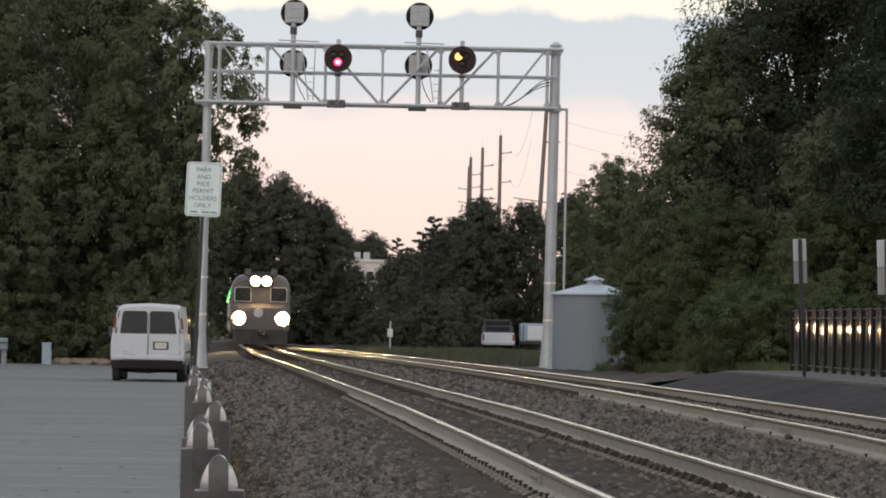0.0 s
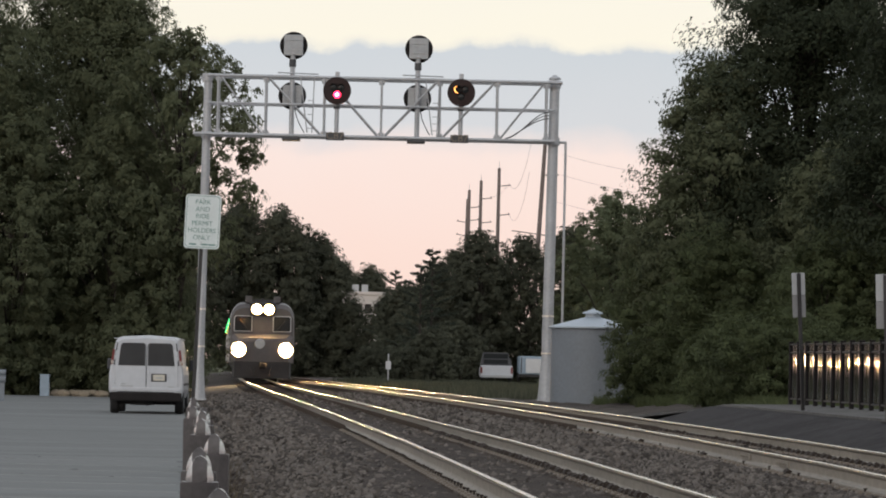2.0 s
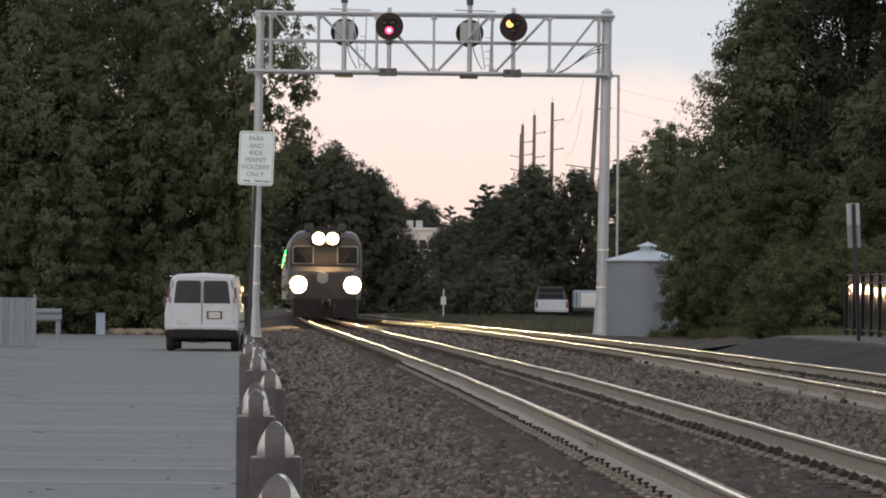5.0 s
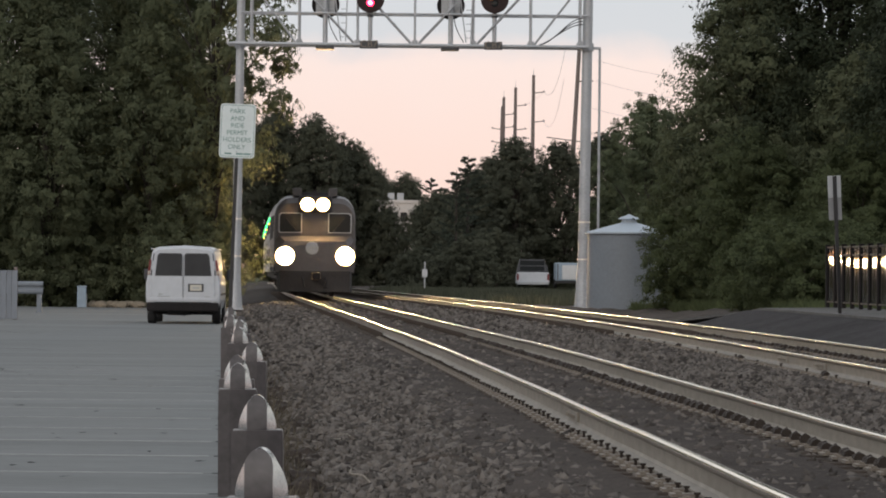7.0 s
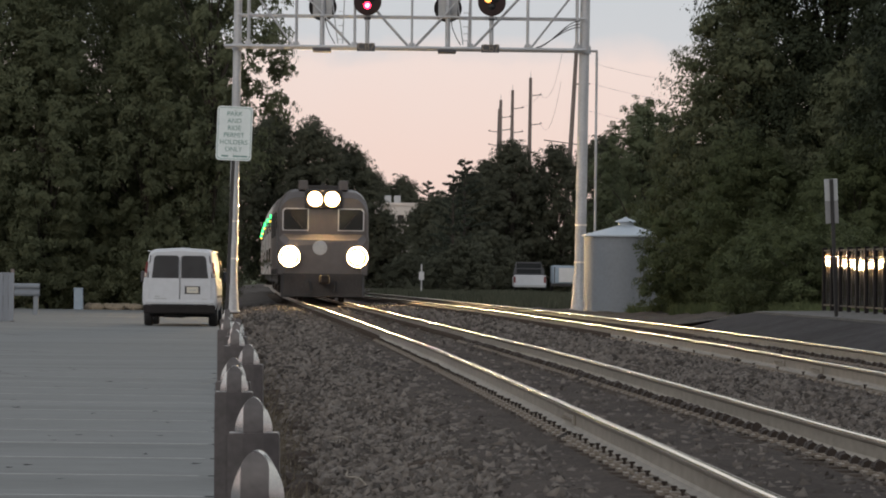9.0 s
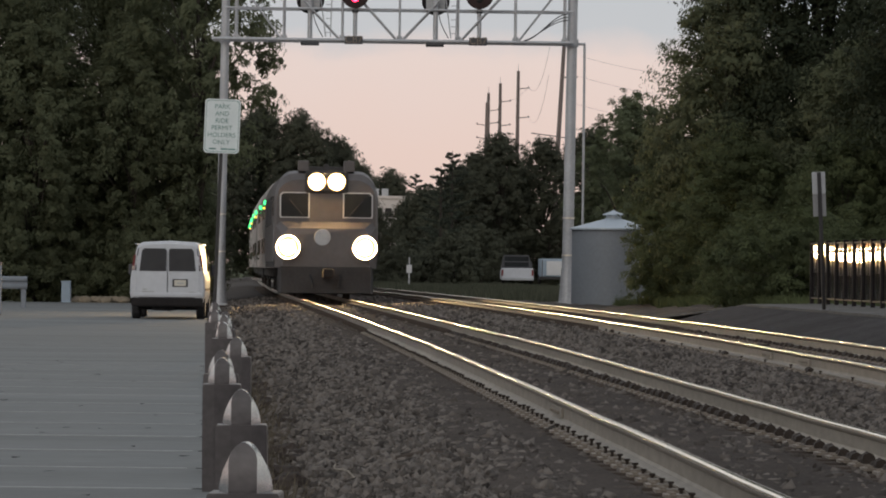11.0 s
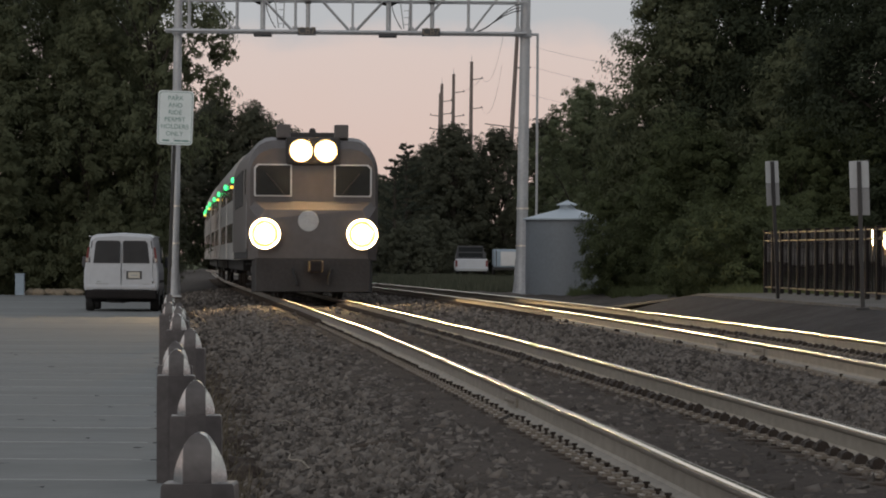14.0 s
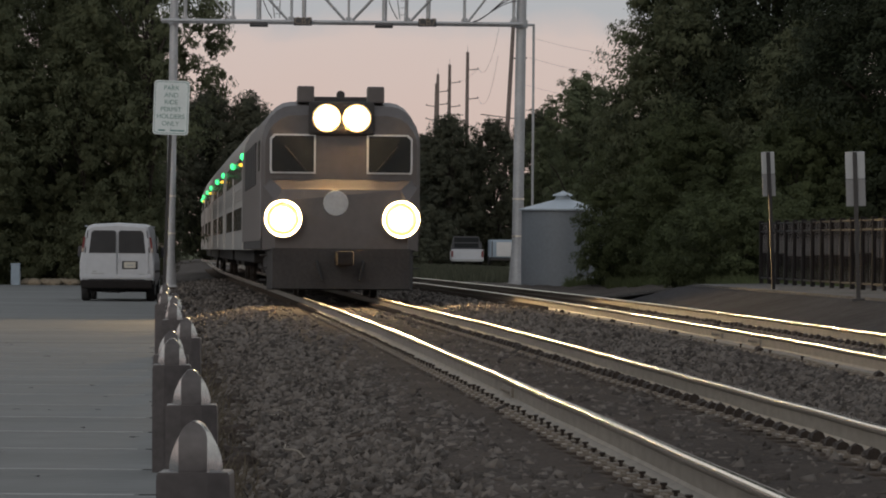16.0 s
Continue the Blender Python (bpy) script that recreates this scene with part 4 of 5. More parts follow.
        part("rim", lathe(B(), [(0.20, -0.125), (0.22, -0.10), (0.22, 0.10), (0.20, 0.125)], 20, pose(x, y, 0.363, 0, 90, 0)), M_SIGNAL_GREY, w)
    part("axle", rod(B(), (-0.7, 0.95, 0.34), (0.7, 0.95, 0.34), 0.06, None, 10), M_RUBBER, v)
    part("differential", lathe(B(), [(0.05, -0.14), (0.13, -0.05), (0.13, 0.05), (0.05, 0.14)], 14, pose(0, 0.95, 0.34, 90, 0, 0)), M_RUBBER, v)
    part("exhaust", rod(B(), (0.45, -0.05, 0.33), (0.45, 1.2, 0.36), 0.035, None, 10), M_RUST, v)
    part("underbody", box(B(), 0, 2.4, 0.40, 1.6, 4.4, 0.16, 0.02), M_RUBBER, v)
    part("spare_wheel", lathe(B(), [(0.16, -0.1), (0.34, -0.09), (0.34, 0.09), (0.16, 0.1)], 24, pose(-0.12, 0.42, 0.33)), M_RUBBER, v, "spare wheel slung under the floor")


# ---- right-hand side: shed, platform, fence, signs ----
def build_shed():
    s = thing("metal_shed", "round grey steel equipment shed with a pale conical roof", "shed", at=pose(6.72, 130.0, 0.2, 0, 0, 8))
    n = 24
    part("wall", lathe(B(), [(1.36, 0.0), (1.36, 2.60)], 72), M_SHED, s, "grey painted sheet wall")
    part("plinth", lathe(B(), [(1.40, -0.1), (1.40, 0.06)], n), M_SHED, s)
    roof = part("roof", lathe(B(), [(1.46, 2.57), (1.46, 2.62), (0.28, 2.94), (0.26, 2.96)], n), M_SHED_ROOF, s, "pale low conical roof")
    part("vent", lathe(B(), [(0.25, 2.94), (0.25, 3.06), (0.36, 3.06), (0.34, 3.10), (0.08, 3.19), (0.05, 3.23)], 16), M_SHED_ROOF, roof, "round roof vent cap")
    for k in range(n):
        a = 2 * math.pi * k / n
        part("seam", box(B(), 1.355, 0, 1.3, 0.012, 0.02, 2.58, 0, pose(0, 0, 0, 0, 0, math.degrees(a))), M_SHED, s)
    part("notice", box(B(), 0, 0, 0, 0.40, 0.012, 0.85, 0.003, pose(0.80, -1.13, 1.25, 0, 0, 35)), M_SIGN_WHITE, s, "pale weathered notice on the shed wall")


def fence_x(y):
    """The x of the platform's back edge, along the picket fence."""
    return 8.66 + 0.045 * (84.8 - y)


def build_platform():
    """A low asphalt platform beside the far track, which ramps down at its end."""
    bm, lip = B(), B()
    rings, strip = [], []
    for y in (40.0, 60.0, 72.0, 80.0, 84.0, 86.0, 88.0, 90.0, 92.0, 94.0, 96.0, 98.0):
        x0 = centre(1, y) + 1.75
        rise = float(np.interp(y, (40, 60, 84, 98), (0.72, 0.74, 0.76, 0.22)))
        back = fence_x(y) + 0.35 - max(0.0, y - 86) * 0.09
        mid = x0 + 1.4 + max(0.0, y - 84) * 0.05
        rings.append([(x0, y, 0.02), (x0, y, max(0.05, rise - 0.42)), (mid, y, rise - 0.05), (back, y, rise), (back, y, 0.0)])
        strip.append([(back - 1.9, y, rise - 0.05), (back - 1.9, y, rise + 0.002), (back + 0.12, y, rise + 0.035), (back + 0.12, y, rise - 0.15)])
    loft(bm, rings)
    tagged(part("platform", bm, M_PLATFORM, None), "low dark asphalt platform with sloping edge", "platform", kind="structure")
    loft(lip, strip)
    tagged(part("platform_back_strip", lip, M_CURB, None), "paler worn concrete strip at the fence foot", "platform", kind="structure")


def build_fence():
    """A black iron fence along the back of the platform: posts, rails, pickets and glossy rippled infill panels."""
    f = thing("picket_fence", "black iron picket fence with glossy infill panels on the platform", "fence")
    y0, y1, step = 84.8, 52.6, 1.15
    n = int((y0 - y1) / step)
    turn = math.degrees(math.atan2(0.045, 1.0))
    bm = box(B(), 0, 0, 0.66, 0.085, 0.085, 1.36, 0.006)
    box(bm, 0, 0, 1.345, 0.11, 0.11, 0.03, 0.006)
    post = part("fence_post", bm, M_BLACK_MATT, f)
    rails = [part("fence_rail", box(B(), 0, -step / 2, z, 0.05, step - 0.09, 0.036, 0.008), M_FENCE_RAIL, f) for z in (1.30, 1.13, 0.14)]
    # two skins of a sheet that ripples along the fence
    bm = B()
    for dx in (-0.006, 0.006):
        grid = [[bm.verts.new((dx + 0.0026 * math.sin(2 * math.pi * k / 13.0) + 0.0014 * math.sin(2 * math.pi * k / 29.0 + 1), -0.05 - (step - 0.10) * k / 48, z)) for k in range(49)] for z in (0.17, 0.65, 1.12, 1.28)]
        for r in range(3):
            for k in range(48):
                bm.faces.new((grid[r][k], grid[r][k + 1], grid[r + 1][k + 1], grid[r + 1][k]))
    panel = part("infill_panel", bm, M_SHEET, f, "glossy black rippled infill panel", True)
    picket = part("picket", box(B(), 0.026, 0, 0.70, 0.016, 0.016, 1.16, 0.003), M_BLACK_MATT, f)
    base = 0.765
    for i in range(n):
        y = y0 - i * step
        m = pose(fence_x(y), y, base - 0.0012 * (y0 - y), random.uniform(-0.12, 0.12), random.uniform(-0.25, 0.25), turn + random.uniform(-0.7, 0.7))
        for ob in [post, panel] + rails:
            if i == 0:
                ob.matrix_basis = m
            else:
                again(ob, f, m)
        for k in range(1, 6):
            pm = m @ pose(0, -step * k / 6, 0)
            if i == 0 and k == 1:
                picket.matrix_basis = pm
            else:
                again(picket, f, pm)


def build_platform_signs():
    for x, y, base, z0, z1, w, lean, turn in ((7.777, 74.0, 0.72, 2.50, 3.34, 0.27, -3.0, 20), (7.74, 61.0, 0.71, 2.17, 3.02, 0.30, -2.0, -8)):
        s = thing("platform_sign", "narrow pale signs back to back on a dark post", "sign", "platform signs", pose(x, y, base, 0, lean, turn))
        part("post", box(B(), 0, -0.03, (z1 - base) / 2, 0.065, 0.04, z1 - base - 0.02, 0.006), M_BLACK, s, "dark square post")
        part("post_base", box(B(), 0, -0.03, 0.02, 0.2, 0.2, 0.04, 0.008), M_BLACK, s)
        mid = (z0 + z1) / 2 - base
        h = (z1 - z0) / 2
        part("panel", box(B(), 0, 0.0, mid + h / 2, w, 0.012, h - 0.006, 0.004), M_SIGN_GREY, s, "pale upper panel")
        part("panel", box(B(), 0, 0.0, mid - h / 2, w, 0.012, h - 0.006, 0.004), M_SIGN_DULL, s, "greyer lower panel")


# ---- far left of the lot ----
def build_lot_end():
    w = thing("panel_enclosure", "grey weathered board enclosure at the lot edge", "enclosure", at=pose(-11.5, 112.0, 0, 0, 0, 0))
    for i in range(14):
        part("board", box(B(), -0.08 - i * 0.155, 0.02 * (i % 2), 0.69, 0.148, 0.025, 1.34, 0.004), M_PANEL, w)
    for x in (-0.06, -1.1, -2.15):
        part("post", box(B(), x, 0.08, 0.74, 0.10, 0.10, 1.5, 0.01), M_POLE, w)
    part("cap_rail", box(B(), -1.1, 0.02, 1.37, 2.2, 0.06, 0.04, 0.006), M_PANEL, w)
    g = thing("guard_rail", "galvanised corrugated guard rail on short posts", "guard rail", at=pose(-12.55, 130.0, 0))
    prof = [(0, 0.62), (-0.04, 0.68), (-0.04, 0.74), (0.02, 0.80), (0.02, 0.84), (-0.04, 0.90), (-0.04, 0.97), (0, 1.03)]
    rings = [[(x, y - 0.1, z) for y, z in prof] + [(x, y - 0.09, z) for y, z in prof[::-1]] for x in (0.05, -6.0)]
    part("beam", loft(B(), rings), M_SHED, g, "corrugated steel beam")
    for x in (-0.08, -2.0, -4.0):
        part("post", box(B(), x, 0.02, 0.5, 0.16, 0.14, 1.04, 0.01), M_SHED, g)
    p = thing("utility_pedestal", "small grey-blue utility pedestal beyond the pavement", "pedestal", at=pose(-12.96, 150, -0.02))
    part("body", box(B(), 0, 0, 0.40, 0.34, 0.24, 0.80, 0.02), M_BLUE_GREY, p)
    part("lid", box(B(), 0, 0, 0.81, 0.37, 0.27, 0.06, 0.02), M_BLUE_GREY, p)
    part("stub_post", rod(B(), (0.15, 0.02, 0), (0.15, 0.02, 0.55), 0.04, None, 8), M_SIGN_BACK, p)
    rng = random.Random(5)
    for i in range(9):
        bm = B()
        bmesh.ops.create_icosphere(bm, subdivisions=2, radius=0.28)
        for q in bm.verts:
            q.co *= 1 + 0.25 * noise.noise(q.co * 4 + Vector((i * 3, 0, 0)))
            q.co.z *= 0.62
        ob = part("boulder", bm, M_STRAW, None)
        tagged(ob, "tan boulder at the end of the pavement", "boulder", "boulders at the lot end")
        ob.matrix_basis = pose(-12.6 + i * 0.22 + rng.uniform(-0.1, 0.1), 150.6 + rng.uniform(-0.3, 0.3), 0.08, 0, 0, rng.uniform(0, 360))


# ---- poles and wires, far vehicles and buildings ----
def build_poles():
    tops = []
    for x, y, h, lean, arms in ((6.05, 310, 15.4, 0.3, ((13.0, 1), (14.0, 1))), (6.06, 325, 15.3, 0.9, ((12.3, -1), (13.4, -1))), (6.69, 298, 15.6, 0.3, ((12.4, 1), (14.2, 1))), (7.68, 285, 15.9, 0.3, ((12.5, 1), (14.6, 1)))):
        p = thing("utility_pole", "tall dark timber utility pole with short side arms", "utility pole", "distant poles", pose(x, y, -0.15, 0, lean, 0))
        part("shaft", rod(B(), (0, 0, 0), (0, 0, h), 0.19, 0.11, 12), M_POLE, p)
        for z, s in arms:
            bm = rod(B(), (0, 0, z), (s * 0.85, 0, z + 0.10), 0.035, 0.03, 8)
            rod(bm, (s * 0.75, 0, z + 0.05), (s * 0.75, 0, z + 0.22), 0.04, 0.025, 8)
            part("arm", bm, M_POLE, p, "short side arm with insulator")
        part("spike", rod(B(), (0, 0, h), (0, 0, h + 0.5), 0.03, 0.01, 6), M_GALV, p)
        tops.append(((x, y), h, arms))
    p = thing("utility_pole", "leaning timber utility pole behind the signal bridge", "utility pole", at=pose(9.78, 275, -0.15, 0, 2.9, 0))
    part("shaft", rod(B(), (0, 0, 0), (0, 0, 17.9), 0.20, 0.13, 12), M_POLE, p)
    for z, s in ((15.0, 1), (17.2, -1)):
        part("arm", rod(B(), (0, 0, z), (s * 1.1, 0, z + 0.1), 0.05, 0.04, 8), M_POLE, p)
    part("cross_arm", rod(B(), (-1.9, 0, 11.0), (0.9, 0, 10.8), 0.035, None, 8), M_POLE, p)
    wires = thing("overhead_wires", "thin sagging overhead wires between the poles", "wires")
    ends = [((8.5, 285, 14.6), (9.7, 275, 17.2), 1.4), ((8.5, 285, 12.5), (9.6, 275, 15.0), 1.6), ((7.5, 298, 14.2), (8.5, 285, 14.6), 0.2),
            ((11.9, 275, 16.3), (26, 235, 13.6), 1.0), ((11.8, 275, 14.9), (26, 235, 12.2), 1.0), ((11.5, 275, 13.0), (26, 235, 10.8), 1.0)]
    for a, b, sag in ends:
        bm = B()
        a, b = Vector(a), Vector(b)
        pts = [a.lerp(b, t) - Vector((0, 0, sag * 4 * t * (1 - t))) for t in np.linspace(0, 1, 17)]
        for c, e in zip(pts, pts[1:]):
            rod(bm, c, e, 0.011, None, 5)
        part("wire", bm, M_GALV, wires)


def build_far_things():
    t = thing("pickup_truck", "white pickup truck with a dark cab parked beyond the tracks", "truck", at=pose(6.34, 230, 0.58, 0, 0, 0))
    part("tailgate", box(B(), 0, 0, 0.62, 1.86, 0.10, 0.62, 0.04), M_VAN, t, "white tailgate")
    part("bed", box(B(), 0, 1.0, 0.55, 1.92, 2.0, 0.55, 0.05), M_VAN, t)
    part("cab", loft(B(), [[(-0.9, y, 0.9), (-0.72, y, 1.70), (0.72, y, 1.70), (0.9, y, 0.9)] for y in (2.0, 3.6)]), M_TRIM_GREY, t, "dark cab")
    part("rear_window", box(B(), 0, 1.985, 1.32, 1.42, 0.02, 0.60, 0.004), M_DARK_GLASS, t)
    part("bumper", box(B(), 0, -0.12, 0.30, 1.85, 0.14, 0.16, 0.03), M_SIGNAL_GREY, t)
    for s in (-1, 1):
        part("tail_lamp", box(B(), s * 0.88, -0.02, 0.66, 0.12, 0.10, 0.36, 0.01), M_RED_LENS, t)
        w = part("wheel", lathe(B(), [(0.2, -0.11), (0.36, -0.09), (0.36, 0.09), (0.2, 0.11)], 20, pose(s * 0.8, 0.9, 0.36, 0, 90, 0)), M_RUBBER, t)
    part("ladder_rack", loft(B(), [[(-0.85, y, 1.28), (-0.85, y, 1.34), (0.85, y, 1.34), (0.85, y, 1.28)] for y in (0.1, 0.16)]), M_TRIM_GREY, t)
    for s in (-1, 1):
        part("rack_leg", box(B(), s * 0.82, 0.13, 1.05, 0.06, 0.06, 0.55), M_TRIM_GREY, t)
    c = thing("box_trailer", "pale blue-grey box trailer beyond the grass", "trailer", at=pose(9.15, 250, 0.72))
    part("body", box(B(), 0, 1.5, 0.85, 1.7, 3.5, 1.15, 0.10), M_BLUE_GREY, c)
    part("rear_door", box(B(), 0.05, -0.26, 0.82, 0.95, 0.03, 0.9, 0.01), M_SIGN_BACK, c)
    for x in (-0.7, 0.7):
        part("rib", box(B(), x, -0.26, 0.85, 0.06, 0.03, 1.0, 0.004), M_TRIM_GREY, c)
    part("chassis", box(B(), 0, 1.5, 0.20, 1.7, 3.4, 0.16), M_BLACK, c)
    for s in (-1, 1):
        part("wheel", lathe(B(), [(0.15, -0.1), (0.3, -0.08), (0.3, 0.08), (0.15, 0.1)], 18, pose(s * 0.8, 1.6, 0.1, 0, 90, 0)), M_RUBBER, c)
    b = thing("pale_building", "pale flat-roofed building behind distant trees", "building", at=pose(-2.7, 420, 0))
    part("wall", box(B(), 0, 5, 4.4, 4.4, 10, 8.8, 0.03), M_WALL_PALE, b)
    part("parapet", box(B(), 0, 5, 8.95, 4.7, 10.3, 0.3, 0.02), M_WALL_PALE, b)
    for x in (-0.9, 0.1):
        part("roof_unit", box(B(), x, 3, 9.5, 0.7, 0.9, 0.8, 0.03), M_SIGNAL_GREY, b)
    for x in (-1.5, -0.5, 0.5, 1.5):
        part("window", box(B(), x, -0.02, 7.3, 0.7, 0.06, 1.0, 0.01), M_DARK_GLASS, b)
    m = thing("track_marker", "small white post marker beside the track", "marker", at=pose(0.04, 220, 0.3))
    part("post", rod(B(), (0, 0, -0.4), (0, 0, 1.75), 0.04, None, 8), M_SIGN_BACK, m)
    part("board", box(B(), 0, -0.05, 1.10, 0.30, 0.03, 0.45, 0.01), M_SIGN_BACK, m)


# ---- trees ----
def leaves(rng, centres, radii, count, size, droop, outward=None):
    """Small pointed leaves scattered round many twig ends."""
    k = rng.integers(0, len(centres), count)
    d = rng.normal(size=(count, 3))
    d /= np.linalg.norm(d, axis=1)[:, None]
    r = rng.random(count) ** 0.45
    p = centres[k] + d * (r * radii[k])[:, None] * np.array([1, 1, 0.8])
    p[:, 2] -= droop * r * r * radii[k]
    a = rng.normal(size=(count, 3))
    a[:, 2] -= 0.5 + droop
    a /= np.linalg.norm(a, axis=1)[:, None]
    b = np.cross(a, rng.normal(size=(count, 3)))
    if outward is not None:
        # blades turn their faces to the light outside the crown
        face = outward[k] + 0.35 * d + rng.normal(size=(count, 3)) * 0.38 + np.array([0, 0, 0.35])
        b = np.cross(face, a)
        b /= np.linalg.norm(b, axis=1)[:, None]
        a = np.cross(b, face)
        a /= np.linalg.norm(a, axis=1)[:, None]
    b /= np.linalg.norm(b, axis=1)[:, None]
    s = (size * rng.uniform(0.6, 1.4, count))[:, None]
    v = np.stack([p - a * s * 0.8 + b * s * 0.5, p - a * s * 0.8 - b * s * 0.5, p + a * s * 1.2], 1)
    return v.reshape(-1, 3)


def make_tree(name, label, seed, height, radius, low, count, size, mat, bark, droop=0.2, lumps=60, lump=0.26, point=0.0, group=""):
    """A tapered trunk with limbs and a crown of many small leaves with an uneven outline."""
    rng = np.random.default_rng(seed)
    t = thing(name, label, "tree" if height > 5 else "shrub", group)
    cz, hz = (height + low) / 2, (height - low) / 2
    cs, rs = [], []
    for i in range(lumps):
        h = -1 + 2 * (i + 0.5) / lumps + rng.uniform(-0.04, 0.04)
        turn = i * 2.39996 + rng.uniform(-0.35, 0.35)
        wide = (1 - point * (h * 0.5 + 0.5)) * math.sqrt(max(0.0, 1 - h * h))
        out = rng.uniform(0.74, 1.0) if i % 4 else rng.uniform(0.2, 0.6)
        cs.append((math.cos(turn) * wide * out * radius, math.sin(turn) * wide * out * radius, cz + h * hz))
        rs.append(radius * lump * rng.uniform(0.6, 1.35))
    cs, rs = np.array(cs), np.array(rs)
    bm = B()
    stem = height * 0.55
    bend = [Vector((0.05 * height * noise.noise((seed, z, 0)), 0.05 * height * noise.noise((seed, z, 9)), z * stem)) for z in np.linspace(0, 1, 6)]
    bend[0] = Vector((0, 0, -0.2))
    r0 = 0.022 * height + 0.03
    for i in range(5):
        rod(bm, bend[i], bend[i + 1], r0 * (1 - i * 0.17), r0 * (1 - (i + 1) * 0.17), 8)
    part("trunk", bm, bark, t, "grey-brown trunk")
    bm = B()
    for c in cs[::2]:
        c = Vector(c)
        j = min(5, max(1, int((c.z - 0.25 * height) / stem * 5)))
        s = bend[j]
        mid = s.lerp(c, 0.5) + Vector((0, 0, 0.05 * height))
        rod(bm, s, mid, r0 * 0.22, r0 * 0.13, 5, False)
        rod(bm, mid, c, r0 * 0.13, r0 * 0.04, 5, False)
    part("branching", bm, bark, t)
    # twig ends on each lump, then leaves on each twig
    per = 26
    d = rng.normal(size=(len(cs), per, 3))
    d /= np.linalg.norm(d, axis=2)[:, :, None]
    tw = (cs[:, None, :] + d * (rng.random((len(cs), per, 1)) ** 0.4) * rs[:, None, None]).reshape(-1, 3)
    tr = np.repeat(rs, per) * rng.uniform(0.18, 0.42, len(cs) * per)
    tw[:, 2] = np.maximum(tw[:, 2], 0.15)
    axis = cs * np.array([1, 1, 0]) / (np.linalg.norm(cs[:, :2], axis=1)[:, None] + 0.3)
    outs = (d * 0.75 + axis[:, None, :] * 0.6).reshape(-1, 3)
    v = leaves(rng, tw, tr, count, size, droop, outs)
    v[:, 2] = np.maximum(v[:, 2], 0.03)
    f = np.arange(len(v)).reshape(-1, 3)
    arrays("crown", v, f, mat, t, "dense leafy crown")
    return t


def make_conifer(seed, height, radius, count, mat):
    """A conifer with whorls of upswept branches, ragged in outline."""
    rng = np.random.default_rng(seed)
    t = thing("conifer", "small ragged conifer with spiky upswept branches", "tree", "distant trees")
    bm = rod(B(), (0, 0, -0.2), (0, 0, height), 0.02 * height, 0.01, 8)
    tips = []
    for k in range(54):
        z = height * (0.08 + 0.9 * (k + 0.5) / 54)
        reach = radius * (1 - z / height) ** 0.8 * rng.uniform(0.55, 1.2) + 0.22
        a = k * 2.39996 + rng.uniform(-0.3, 0.3)
        end = Vector((reach * math.cos(a), reach * math.sin(a), z + reach * rng.uniform(0.05, 0.5)))
        rod(bm, (0, 0, z), end, 0.03, 0.01, 4, False)
        for u in np.linspace(0.25, 1.06, 12):
            tips.append(np.array((0, 0, z)) * (1 - u) + np.array(end) * u)
    part("trunk", bm, M_BARK, t)
    tips = np.array(tips)
    v = leaves(rng, tips, np.full(len(tips), 0.11), count, 0.065, 0.0)
    arrays("crown", np.maximum(v, [-99, -99, 0.02]), np.arange(len(v)).reshape(-1, 3), mat, t)
    return t


def put(t, x, y, z=-0.1, turn=0.0, scale=1.0):
    t.matrix_basis = pose(x, y, z, 0, 0, turn) @ Matrix.Scale(scale, 4)


def put_again(t, x, y, z=-0.1, turn=0.0):
    return copy_thing(t, pose(x, y, z, 0, 0, turn))


